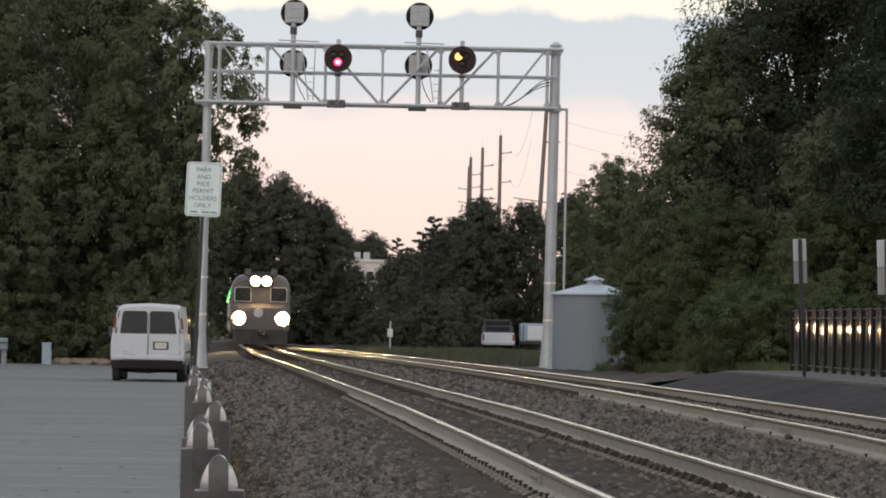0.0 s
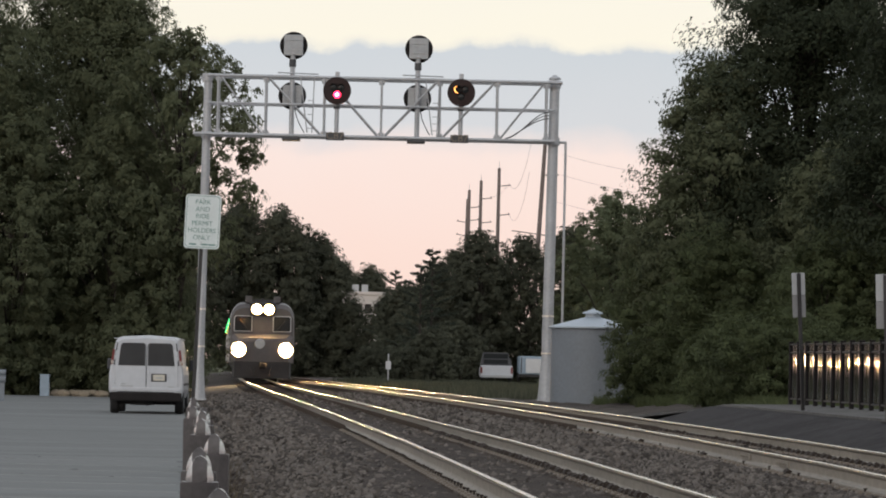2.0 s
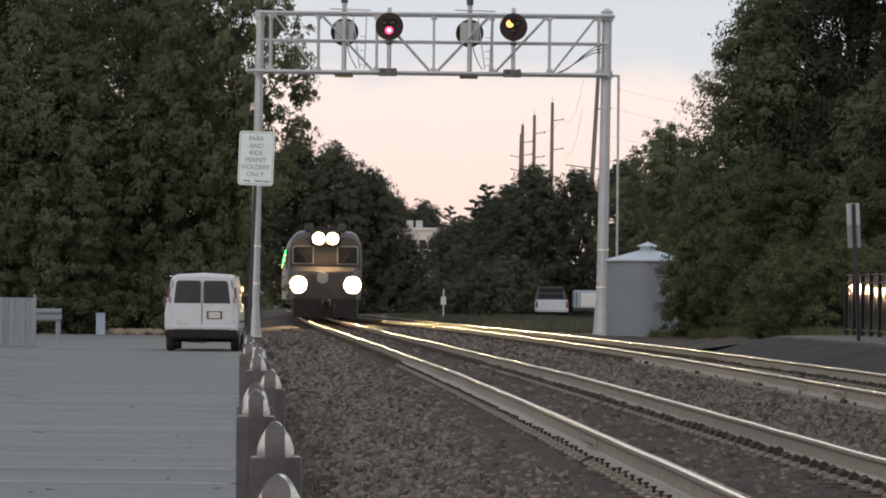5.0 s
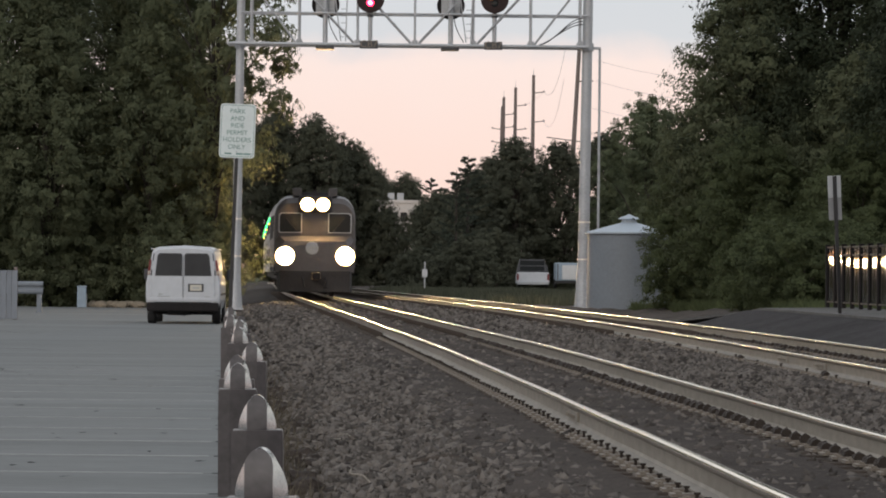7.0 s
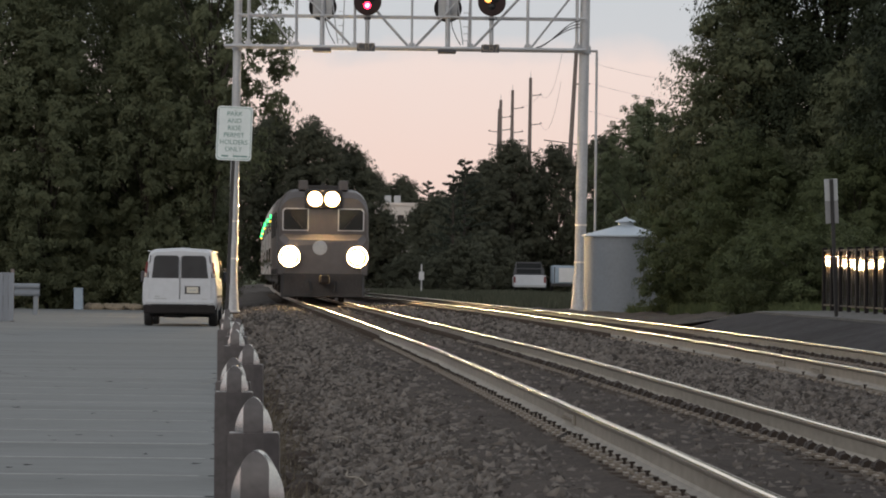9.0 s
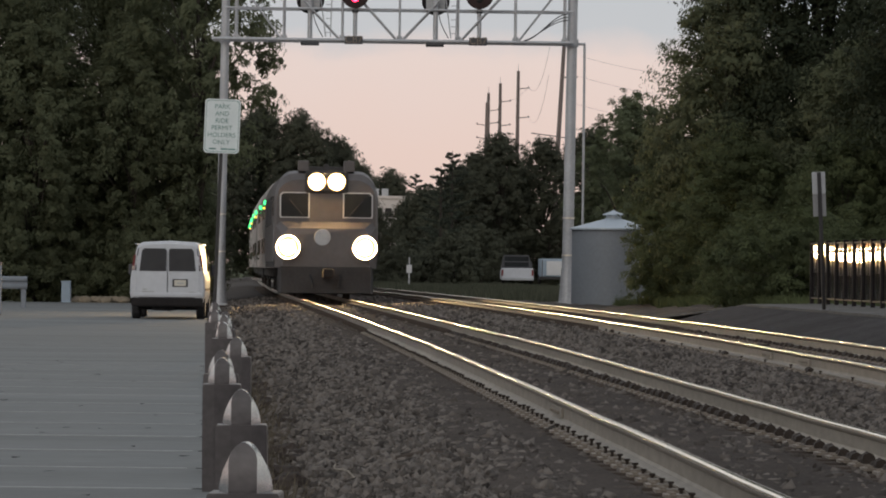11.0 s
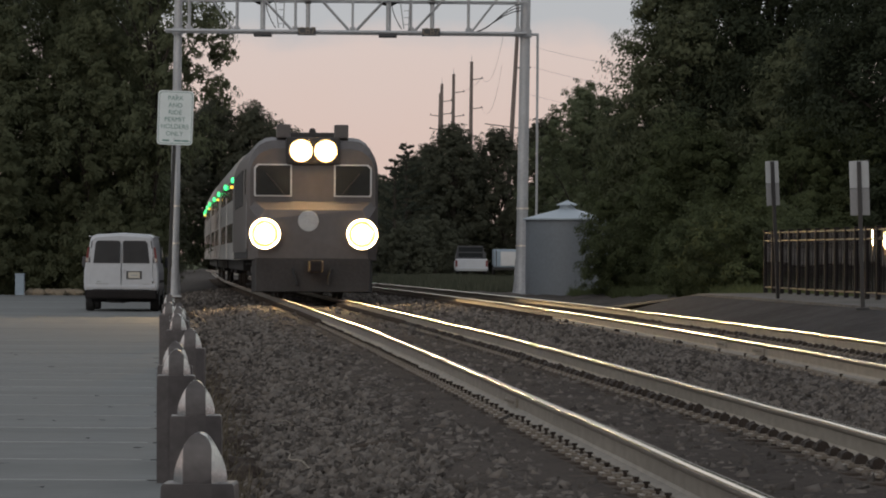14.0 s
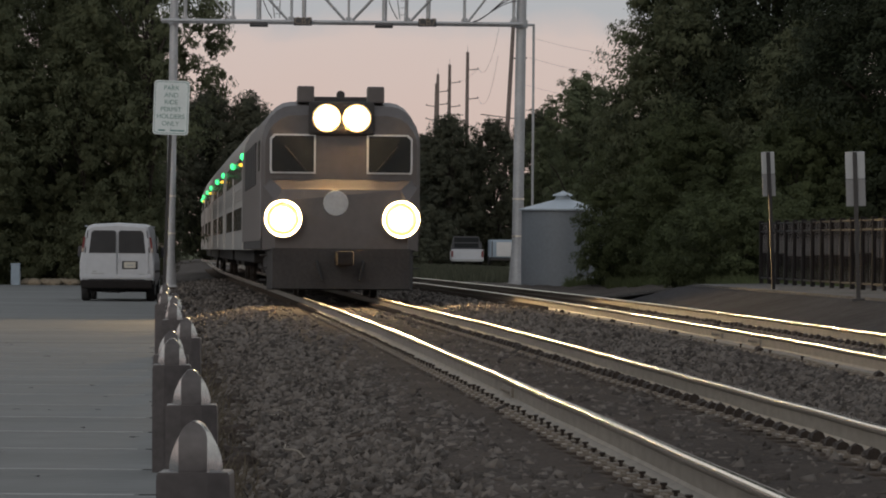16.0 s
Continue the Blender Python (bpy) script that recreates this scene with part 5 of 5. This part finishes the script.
def build_trees():
    # the tall mass at the end of the lot
    a = make_tree("tall_tree", "tall dark broadleaf tree with drooping leafy branches", 11, 18.0, 5.2, 1.2, 230000, 0.072, M_LEAF, M_BARK, 0.5, 190, 0.28, 0.45, "trees at the lot end")
    put(a, -12.2, 159)
    put_again(a, -17.2, 155, turn=140)
    put_again(a, -23.0, 160, turn=250)
    e = make_tree("tall_tree", "slim tree with open drooping branches beside the bridge column", 15, 14.0, 3.3, 5.4, 30000, 0.092, M_LEAF, M_BARK, 1.0, 44, 0.26, 0.2, "trees at the lot end")
    put(e, -8.2, 152.5)
    s = make_tree("shrub", "dense dark understorey shrub", 21, 4.4, 2.9, 0.0, 60000, 0.056, M_LEAF, M_BARK, 0.3, 44, 0.34, 0.0, "understorey shrubs")
    for i, (x, y) in enumerate(((-9.6, 154), (-13.2, 154), (-17.2, 153), (-21.0, 153.5))):
        if i == 0:
            put(s, x, y)
        else:
            put_again(s, x, y, turn=70 * i)
    q = make_tree("understorey_tree", "mid-height dark tree under the tall crowns", 23, 10.5, 2.9, 0.3, 80000, 0.066, M_LEAF, M_BARK, 0.4, 80, 0.30, 0.2, "trees at the lot end")
    put(q, -10.6, 153.2)
    put_again(q, -14.6, 152.4, turn=100)
    put_again(q, -18.6, 152.6, turn=220)
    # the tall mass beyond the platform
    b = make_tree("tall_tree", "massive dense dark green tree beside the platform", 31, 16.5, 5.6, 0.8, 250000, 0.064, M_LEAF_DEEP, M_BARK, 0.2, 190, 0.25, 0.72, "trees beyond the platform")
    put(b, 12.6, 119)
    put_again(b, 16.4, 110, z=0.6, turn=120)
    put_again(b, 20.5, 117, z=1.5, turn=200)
    put_again(q, 9.75, 117.5, z=-0.4, turn=160)
    put_again(q, 13.0, 114.0, z=-3.0, turn=300)
    c = make_tree("shrub", "lighter green wild shrub beside the track", 41, 4.7, 2.25, 0.0, 60000, 0.046, M_LEAF_LIGHT, M_BARK, 0.2, 50, 0.30, 0.3, "shrubs beside the track")
    put(c, 9.5, 113, 0.35)
    put_again(c, 12.1, 110, z=0.3, turn=90)
    put_again(c, 8.4, 118.5, z=0.15, turn=45)
    put_again(c, 10.8, 117, z=1.0, turn=200)
    put_again(c, 14.3, 109, z=0.3, turn=300)
    put_again(c, 16.8, 108, z=0.4, turn=20)
    g = make_tree("shrub", "low tangle of weeds and brush", 43, 2.1, 1.5, 0.0, 26000, 0.04, M_LEAF_LIGHT, M_BARK, 0.1, 30, 0.34, 0.2, "brush beside the track")
    for i, (x, y) in enumerate(((9.3, 108.5), (10.4, 104.5), (11.7, 105), (9.6, 113), (8.9, 123), (10.9, 109), (9.2, 95.5), (8.75, 99.5), (10.1, 97.0))):
        if i == 0:
            put(g, x, y, bank(y) - 0.05)
        else:
            put_again(g, x, y, bank(y) - 0.05, 65 * i)
    # paler trees behind the shed
    d = make_tree("broadleaf_tree", "paler green tree behind the shed", 51, 8.8, 2.9, 0.6, 60000, 0.064, M_LEAF_PALE, M_BARK, 0.2, 60, 0.26, 0.3, "trees behind the shed")
    put(d, 9.6, 170)
    put_again(d, 12.6, 168, z=0.3, turn=130)
    put_again(d, 11.2, 192, z=-0.4, turn=220)
    # the middle distance
    h = make_tree("broadleaf_tree", "dark dense tree in the middle distance", 61, 9.4, 2.9, 0.2, 46000, 0.085, M_LEAF_FAR, M_BARK, 0.2, 110, 0.24, 0.4, "distant trees")
    put(h, 5.9, 260, 0.5)
    for x, y, z, t in ((8.9, 262, 0.3, 60), (7.4, 275, -1.2, 170), (3.2, 262, -1.6, 130), (11.8, 258, 0.8, 200), (4.6, 272, -0.4, 300), (0.8, 284, -2.8, 20), (14.6, 256, 0.6, 80),
                       (-13.8, 240, 2.0, 10), (-3.4, 352, -2.8, 40), (-0.4, 350, -2.6, 80), (2.6, 345, -1.6, 240), (5.6, 350, -0.6, 310)):
        put_again(h, x, y, z, t)
    w = make_tree("broadleaf_tree", "tall rounded tree beyond the bend", 65, 14.4, 4.2, 0.2, 70000, 0.12, M_LEAF_FAR, M_BARK, 0.2, 130, 0.25, 0.3, "distant trees")
    put(w, -9.7, 350)
    for x, y, z, t in ((-6.6, 354, -2.2, 140), (-13.4, 352, 0.6, 220), (-17.5, 346, 2.0, 300), (-6.0, 456, -1.6, 60), (-2.2, 460, -2.4, 100), (2.2, 458, -4.4, 190), (6.4, 456, -3.4, 260)):
        put_again(w, x, y, z, t)
    k = make_conifer(71, 9.0, 2.5, 9000, M_NEEDLE)
    put(k, 0.55, 330, scale=1.06)
    put_again(k, 2.75, 254, -0.5, 50)
    put_again(k, 2.0, 250, -1.6, 120)
    low = make_tree("shrub", "rounded olive green bush beyond the grass", 81, 3.0, 1.7, 0.0, 17000, 0.07, M_LEAF_FAR, M_BARK, 0.1, 34, 0.34, 0.1, "bushes beyond the grass")
    for i, (x, y, z) in enumerate(((2.6, 226, 0.2), (4.4, 240, 0.8), (3.3, 252, 0.9), (1.0, 232, -0.6), (-0.6, 245, -0.4), (10.8, 215, 0))):
        if i == 0:
            put(low, x, y, z)
        else:
            put_again(low, x, y, z, 50 * i)
    # far woods that close the view; an unseen nearer stretch behind the camera darkens reflections
    rng = np.random.default_rng(9)
    n = 40000
    ang = rng.uniform(-math.pi, math.pi, n)
    behind = np.abs(ang) > 2.0
    dist = np.where(behind, rng.uniform(52, 64, n), rng.uniform(520, 560, n))
    top = np.where(behind, 8, 8) + 3 * np.sin(ang * 23) + 2 * np.sin(ang * 57 + 1)
    tips = np.stack([np.sin(ang) * dist, np.cos(ang) * dist, rng.random(n) * top], 1)
    v = leaves(rng, tips, np.full(n, 1.2), n, 1.0, 0.1)
    tagged(arrays("far_woods", v, np.arange(len(v)).reshape(-1, 3), M_LEAF_FAR, None), "far line of woods, with an unseen nearer stretch behind the camera", "woods", kind="stuff")
    # grass and weeds beyond the tracks
    n = 26000
    y = rng.uniform(150, 245, n)
    x = np.array([centre(1, q) for q in y]) + 3.2 + rng.random(n) * 9
    hgt = rng.uniform(0.25, 0.7, n)
    base = np.stack([x, y, np.full(n, 0.02)], 1)
    tip = base + np.stack([rng.normal(0, 0.12, n), rng.normal(0, 0.12, n), hgt], 1)
    side = np.stack([rng.uniform(0.03, 0.07, n), rng.normal(0, 0.02, n), np.zeros(n)], 1)
    v = np.stack([base - side, base + side, tip], 1).reshape(-1, 3)
    tagged(arrays("tall_grass", v, np.arange(len(v)).reshape(-1, 3), M_LEAF_FAR, None), "tall green grass beyond the tracks", "grass", kind="stuff")

    # weeds at the foot of the bank, thicker in clumps
    n = 30000
    y = rng.uniform(87, 130, n)
    clump = 0.5 + 0.5 * np.sin(y * 1.9) * np.sin(y * 0.63 + 1.0)
    b = np.array([centre(1, q) for q in y])
    near = np.where(y < 99, 8.9 + 0.045 * (84.8 - y), b + 5.9 - 0.7 * clump)
    x = near + rng.random(n) ** 1.7 * 2.4
    base = np.stack([x, y, np.array([bank(q) for q in y]) - 0.06], 1)
    hgt = rng.uniform(0.10, 0.28, n) * (0.4 + 1.3 * clump)
    tip = base + np.stack([rng.normal(0, 0.10, n), rng.normal(0, 0.10, n), hgt], 1)
    side = np.stack([rng.uniform(0.010, 0.026, n), rng.normal(0, 0.008, n), np.zeros(n)], 1)
    v = np.stack([base - side, base + side, tip], 1).reshape(-1, 3)
    tagged(arrays("bank_weeds", v, np.arange(len(v)).reshape(-1, 3), M_LEAF_LIGHT, None), "rough weeds along the soil bank", "weeds", kind="stuff")

# ---- the train ----
def build_locomotive():
    """Diesel locomotive; its front is at y = 0 and it runs towards -y. Heights are above the rail."""
    t = thing("locomotive", "grey passenger locomotive with blazing headlights coming round the bend", "locomotive")

    def ring(y, w, top, bottom, cut=0.62):
        h = w / 2
        pts = [(-h, bottom), (-h, 3.10)] + [(-h + cut * (1 - math.cos(a)), 3.10 + (top - 3.10) * math.sin(a)) for a in np.linspace(0.25, math.pi / 2, 6)]
        return [(x, y, z) for x, z in pts + [(-x, z) for x, z in pts[::-1]]]
    bm = loft(B(), [ring(0.42, 3.10, 3.72, 2.30), ring(0.62, 3.26, 3.92, 1.20), ring(1.2, 3.28, 4.02, 1.15), ring(17.6, 3.28, 4.05, 1.15)])
    part("body", bm, M_LOCO, t, "grey painted car body with rounded shoulders")
    nose = part("nose", loft(B(), [[(-1.35, 0.0, 1.0), (-1.35, 0.0, 1.95), (-1.2, 0.05, 2.2), (1.2, 0.05, 2.2), (1.35, 0.0, 1.95), (1.35, 0.0, 1.0)],
                                   [(-1.60, 0.55, 0.95), (-1.60, 0.50, 2.3), (-1.5, 0.5, 2.46), (1.5, 0.5, 2.46), (1.60, 0.50, 2.3), (1.60, 0.55, 0.95)]]), M_LOCO, t, "blunt grey nose")
    for s in (-1, 1):
        def pane(g, y0, y1):
            o = [(0.56, 2.56), (1.40, 2.56), (1.42, 2.62), (1.42, 3.22), (1.34, 3.30), (0.56, 3.30)]
            cx, cz = 0.98, 2.93
            return [[(s * (cx + (x - cx) * g), y, cz + (z - cz) * g) for x, z in o] for y in (y0, y1)]
        win = part("windscreen_frame", loft(B(), pane(1.09, 0.37, 0.6)), M_SIGN_BACK, t, "pale windscreen frame")
        part("windscreen", loft(B(), pane(1.0, 0.35, 0.5)), M_DARK_GLASS, win, "dark windscreen")
        part("wiper", rod(B(), (s * 0.7, 0.33, 2.56), (s * 1.15, 0.33, 3.1), 0.012, None, 6), M_BLACK, win)
        # lamps larger than real ones; glowing discs and added rims imitate their glare
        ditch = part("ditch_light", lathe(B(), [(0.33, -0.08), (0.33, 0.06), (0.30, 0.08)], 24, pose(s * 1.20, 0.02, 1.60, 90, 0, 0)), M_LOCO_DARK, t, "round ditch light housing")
        part("ditch_lens", lathe(B(), [(0.30, 0.0), (0.27, 0.02), (0.05, 0.035)], 24, pose(s * 1.20, -0.065, 1.60, 90, 0, 0)), M_LAMP_GLARE, ditch, "warm glowing disc standing in for glare around the lamp")
        part("lamp_bulb", lathe(B(), [(0.21, 0.0), (0.18, 0.012), (0.05, 0.02)], 24, pose(s * 1.20, -0.105, 1.60, 90, 0, 0)), M_HEADLIGHT, ditch, "blazing lamp centre, oversized to imitate glare")
        part("lamp_reflector", flare(B(), 0.302, 0.375, 0.0, 0.20, 0.02, 24, pose(s * 1.20, -0.04, 1.60, 90, 0, 0)), M_BRIGHT_METAL, ditch, "added bright flared rim that widens the lamp's glare")
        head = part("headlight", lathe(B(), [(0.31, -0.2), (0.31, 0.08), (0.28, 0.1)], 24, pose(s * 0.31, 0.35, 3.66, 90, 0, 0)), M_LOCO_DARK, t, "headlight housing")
        part("headlight_lens", lathe(B(), [(0.29, 0.0), (0.26, 0.02), (0.05, 0.035)], 24, pose(s * 0.31, 0.245, 3.66, 90, 0, 0)), M_LAMP_GLARE, head, "warm glowing disc standing in for glare around the lamp")
        part("lamp_bulb", lathe(B(), [(0.23, 0.0), (0.20, 0.012), (0.05, 0.02)], 24, pose(s * 0.31, 0.205, 3.66, 90, 0, 0)), M_HEADLIGHT, head, "blazing lamp centre, oversized to imitate glare")
        part("number_board", box(B(), s * 0.72, 0.95, 4.16, 0.34, 0.5, 0.34, 0.03), M_LOCO, t, "boxy roof fitting")
        part("grab_rail", rod(B(), (s * 1.62, 0.75, 1.2), (s * 1.62, 0.75, 2.4), 0.018, None, 8), M_GALV, t)
        part("cab_window", box(B(), s * 1.645, 1.75, 2.9, 0.02, 0.9, 0.62, 0.006), M_DARK_GLASS, t)
        for k in range(4):
            part("step", box(B(), s * 1.42, 0.75, 0.35 + k * 0.25, 0.42, 0.35, 0.03, 0.005), M_LOCO_DARK, t)
        for k in range(6):
            part("side_grille", box(B(), s * 1.645, 5 + k * 1.7, 2.8, 0.03, 1.3, 0.9, 0.006), M_LOCO_DARK, t)
        part("frame_sill", box(B(), s * 1.55, 9, 1.08, 0.14, 16.4, 0.22, 0.02), M_LOCO_DARK, t)
    part("headlight_panel", box(B(), 0, 0.42, 3.66, 1.34, 0.24, 0.68, 0.06), M_LOCO_DARK, t)
    part("emblem", lathe(B(), [(0.26, 0), (0.25, 0.012)], 28, pose(-0.12, -0.003, 1.92, 90, 0, 0)), M_SIGNAL_GREY, t, "round grey emblem on the nose")
    part("pilot", loft(B(), [[(-1.4, 0.0, 0.18), (-1.4, 0.0, 1.0), (1.4, 0.0, 1.0), (1.4, 0.0, 0.18)], [(-1.5, 0.6, 0.15), (-1.5, 0.6, 1.0), (1.5, 0.6, 1.0), (1.5, 0.6, 0.15)]]), M_LOCO_DARK, t, "dark snow-plough pilot")
    cp = part("coupler", box(B(), 0, -0.35, 0.80, 0.26, 0.7, 0.28, 0.04), M_BLACK_MATT, t)
    part("knuckle", box(B(), 0.05, -0.72, 0.80, 0.34, 0.2, 0.30, 0.06), M_BLACK_MATT, cp)
    for x in (-0.5, 0.45):
        part("air_hose", rod(B(), (x, -0.05, 0.75), (x * 0.8, -0.2, 0.35), 0.03, None, 8), M_RUBBER, t)
    part("horn", rod(B(), (0.0, 1.3, 4.12), (0.0, 0.9, 4.16), 0.04, 0.09, 10), M_LOCO_DARK, t)
    part("roof_hatch", box(B(), 0, 4.5, 4.12, 1.5, 2.6, 0.18, 0.03), M_LOCO_DARK, t)
    part("roof_fan", lathe(B(), [(0.6, 4.0), (0.6, 4.2), (0.5, 4.22)], 20, pose(0, 12.5, 0)), M_LOCO_DARK, t)
    part("fuel_tank", box(B(), 0, 9, 0.72, 2.5, 4.2, 0.75, 0.12), M_LOCO_DARK, t)
    for yc in (3.2, 14.6):
        truck = part("truck_frame", box(B(), 0, yc, 0.62, 2.3, 3.7, 0.30, 0.05), M_LOCO_DARK, t)
        for dy in (-1.35, 1.35):
            for s in (-1, 1):
                part("wheel", lathe(B(), [(0.2, -0.06), (0.50, -0.05), (0.50, 0.04), (0.53, 0.045), (0.53, 0.07)] if s < 0 else [(0.53, -0.07), (0.53, -0.045), (0.50, -0.04), (0.50, 0.05), (0.2, 0.06)], 28, pose(s * 0.76, yc + dy, 0.50, 0, 90, 0)), M_RUST, truck)
    return t


def build_coach():
    t = thing("passenger_coach", "tall silvery passenger coach with green marker lamps", "coach", "coaches of the train")
    h = 1.58

    def ring(y):
        pts = [(-h, 0.95), (-h, 3.5)] + [(-h + 0.7 * (1 - math.cos(a)), 3.5 + 0.62 * math.sin(a)) for a in np.linspace(0.25, math.pi / 2, 6)]
        return [(x, y, z) for x, z in pts + [(-x, z) for x, z in pts[::-1]]]
    part("body", loft(B(), [ring(0.25), ring(25.6)]), M_COACH, t, "silvery fluted coach body")
    for s in (-1, 1):
        for k in range(12):
            for z in (1.75, 3.02):
                w = part("window", box(B(), s * (h + 0.006), 3.4 + k * 1.72, z, 0.02, 1.25, 0.58, 0.004), M_DARK_GLASS, t)
        for k in range(4):
            part("flute", box(B(), s * (h + 0.008), 12.9, 2.25 + k * 0.09, 0.025, 24.6, 0.03), M_COACH, t)
        for y in (1.4, 12.9):
            part("door", box(B(), s * (h + 0.012), y, 1.95, 0.03, 0.9, 1.95, 0.008), M_COACH, t)
        for y, m in ((0.7, M_GREEN_LAMP), (12.9, M_GREEN_LAMP), (1.9, M_AMBER_LAMP)):
            r = 0.09 if m is M_GREEN_LAMP else 0.04
            part("marker_lamp", lathe(B(), [(r, 0), (r * 0.9, 0.06), (0.02, 0.09)], 12, pose(s * (h + 0.015), y, 3.28 if m is M_GREEN_LAMP else 3.1, 0, s * 90, 0)), m, t, "small lit marker lamp")
    part("underframe", box(B(), 0, 12.9, 0.80, 2.6, 23, 0.35, 0.04), M_LOCO_DARK, t)
    part("gangway", box(B(), 0, 0.1, 2.0, 1.1, 0.35, 2.3, 0.04), M_RUBBER, t)
    for yc in (3.4, 22.4):
        truck = part("truck_frame", box(B(), 0, yc, 0.6, 2.2, 3.2, 0.26, 0.05), M_LOCO_DARK, t)
        for dy in (-1.25, 1.25):
            for s in (-1, 1):
                part("wheel", lathe(B(), [(0.2, -0.06), (0.46, -0.05), (0.46, 0.05), (0.2, 0.06)], 24, pose(s * 0.76, yc + dy, 0.46, 0, 90, 0)), M_RUST, truck)
    return t


def on_track(front, a, b):
    """The pose of a vehicle whose front is at y = front and whose trucks are a and b metres behind it."""
    pa, pb = Vector((centre(0, front + a), front + a, RAIL_TOP[0])), Vector((centre(0, front + b), front + b, RAIL_TOP[0]))
    d = (pb - pa).normalized()
    o = pa - d * a
    return pose(o.x, o.y, o.z, 0, 0, -math.degrees(math.atan2(d.x, d.y)))


def motions():
    """The train comes on at a steady 8.6 m/s; the added vane covers and clears the yellow lamp every 1.3 s."""
    shut, clear = pose(*VANE_PIVOT, 0, 0, 0), pose(*VANE_PIVOT, 0, -84, 0)
    rows = [(0.0, clear), (0.04, clear), (0.16, shut)]
    for k in range(12):
        on = 0.68 + 1.3 * k
        rows += [(on, shut), (on + 0.1, clear), (on + 0.66, clear), (on + 0.78, shut)]
    walk(VANES[0], [r for r in rows if r[0] < 16] + [(16.0, rows[-1][1])])
    for vehicle, back, a, b in TRAIN:
        walk(vehicle, [(t, on_track(218.4 - 8.62 * t + back, a, b)) for t in np.arange(0, 16.01, 1.0)])


build_ground()
build_lot()
build_cracks()
build_litter()
build_edge_weeds()
build_platform()
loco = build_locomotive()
coach = build_coach()
TRAIN = [(loco, 0.0, 3.2, 14.6), (coach, 18.0, 3.4, 22.4)] + [(copy_thing(coach, Matrix()), 18.0 + 26.0 * k, 3.4, 22.4) for k in (1, 2, 3)]
build_signal_bridge()
build_van()
build_permit_sign()
build_posts()
build_clods()
build_shed()
build_fence()
build_platform_signs()
build_lot_end()
build_poles()
build_far_things()
build_trees()
build_ballast()
build_track(0)
build_track(1)
motions()
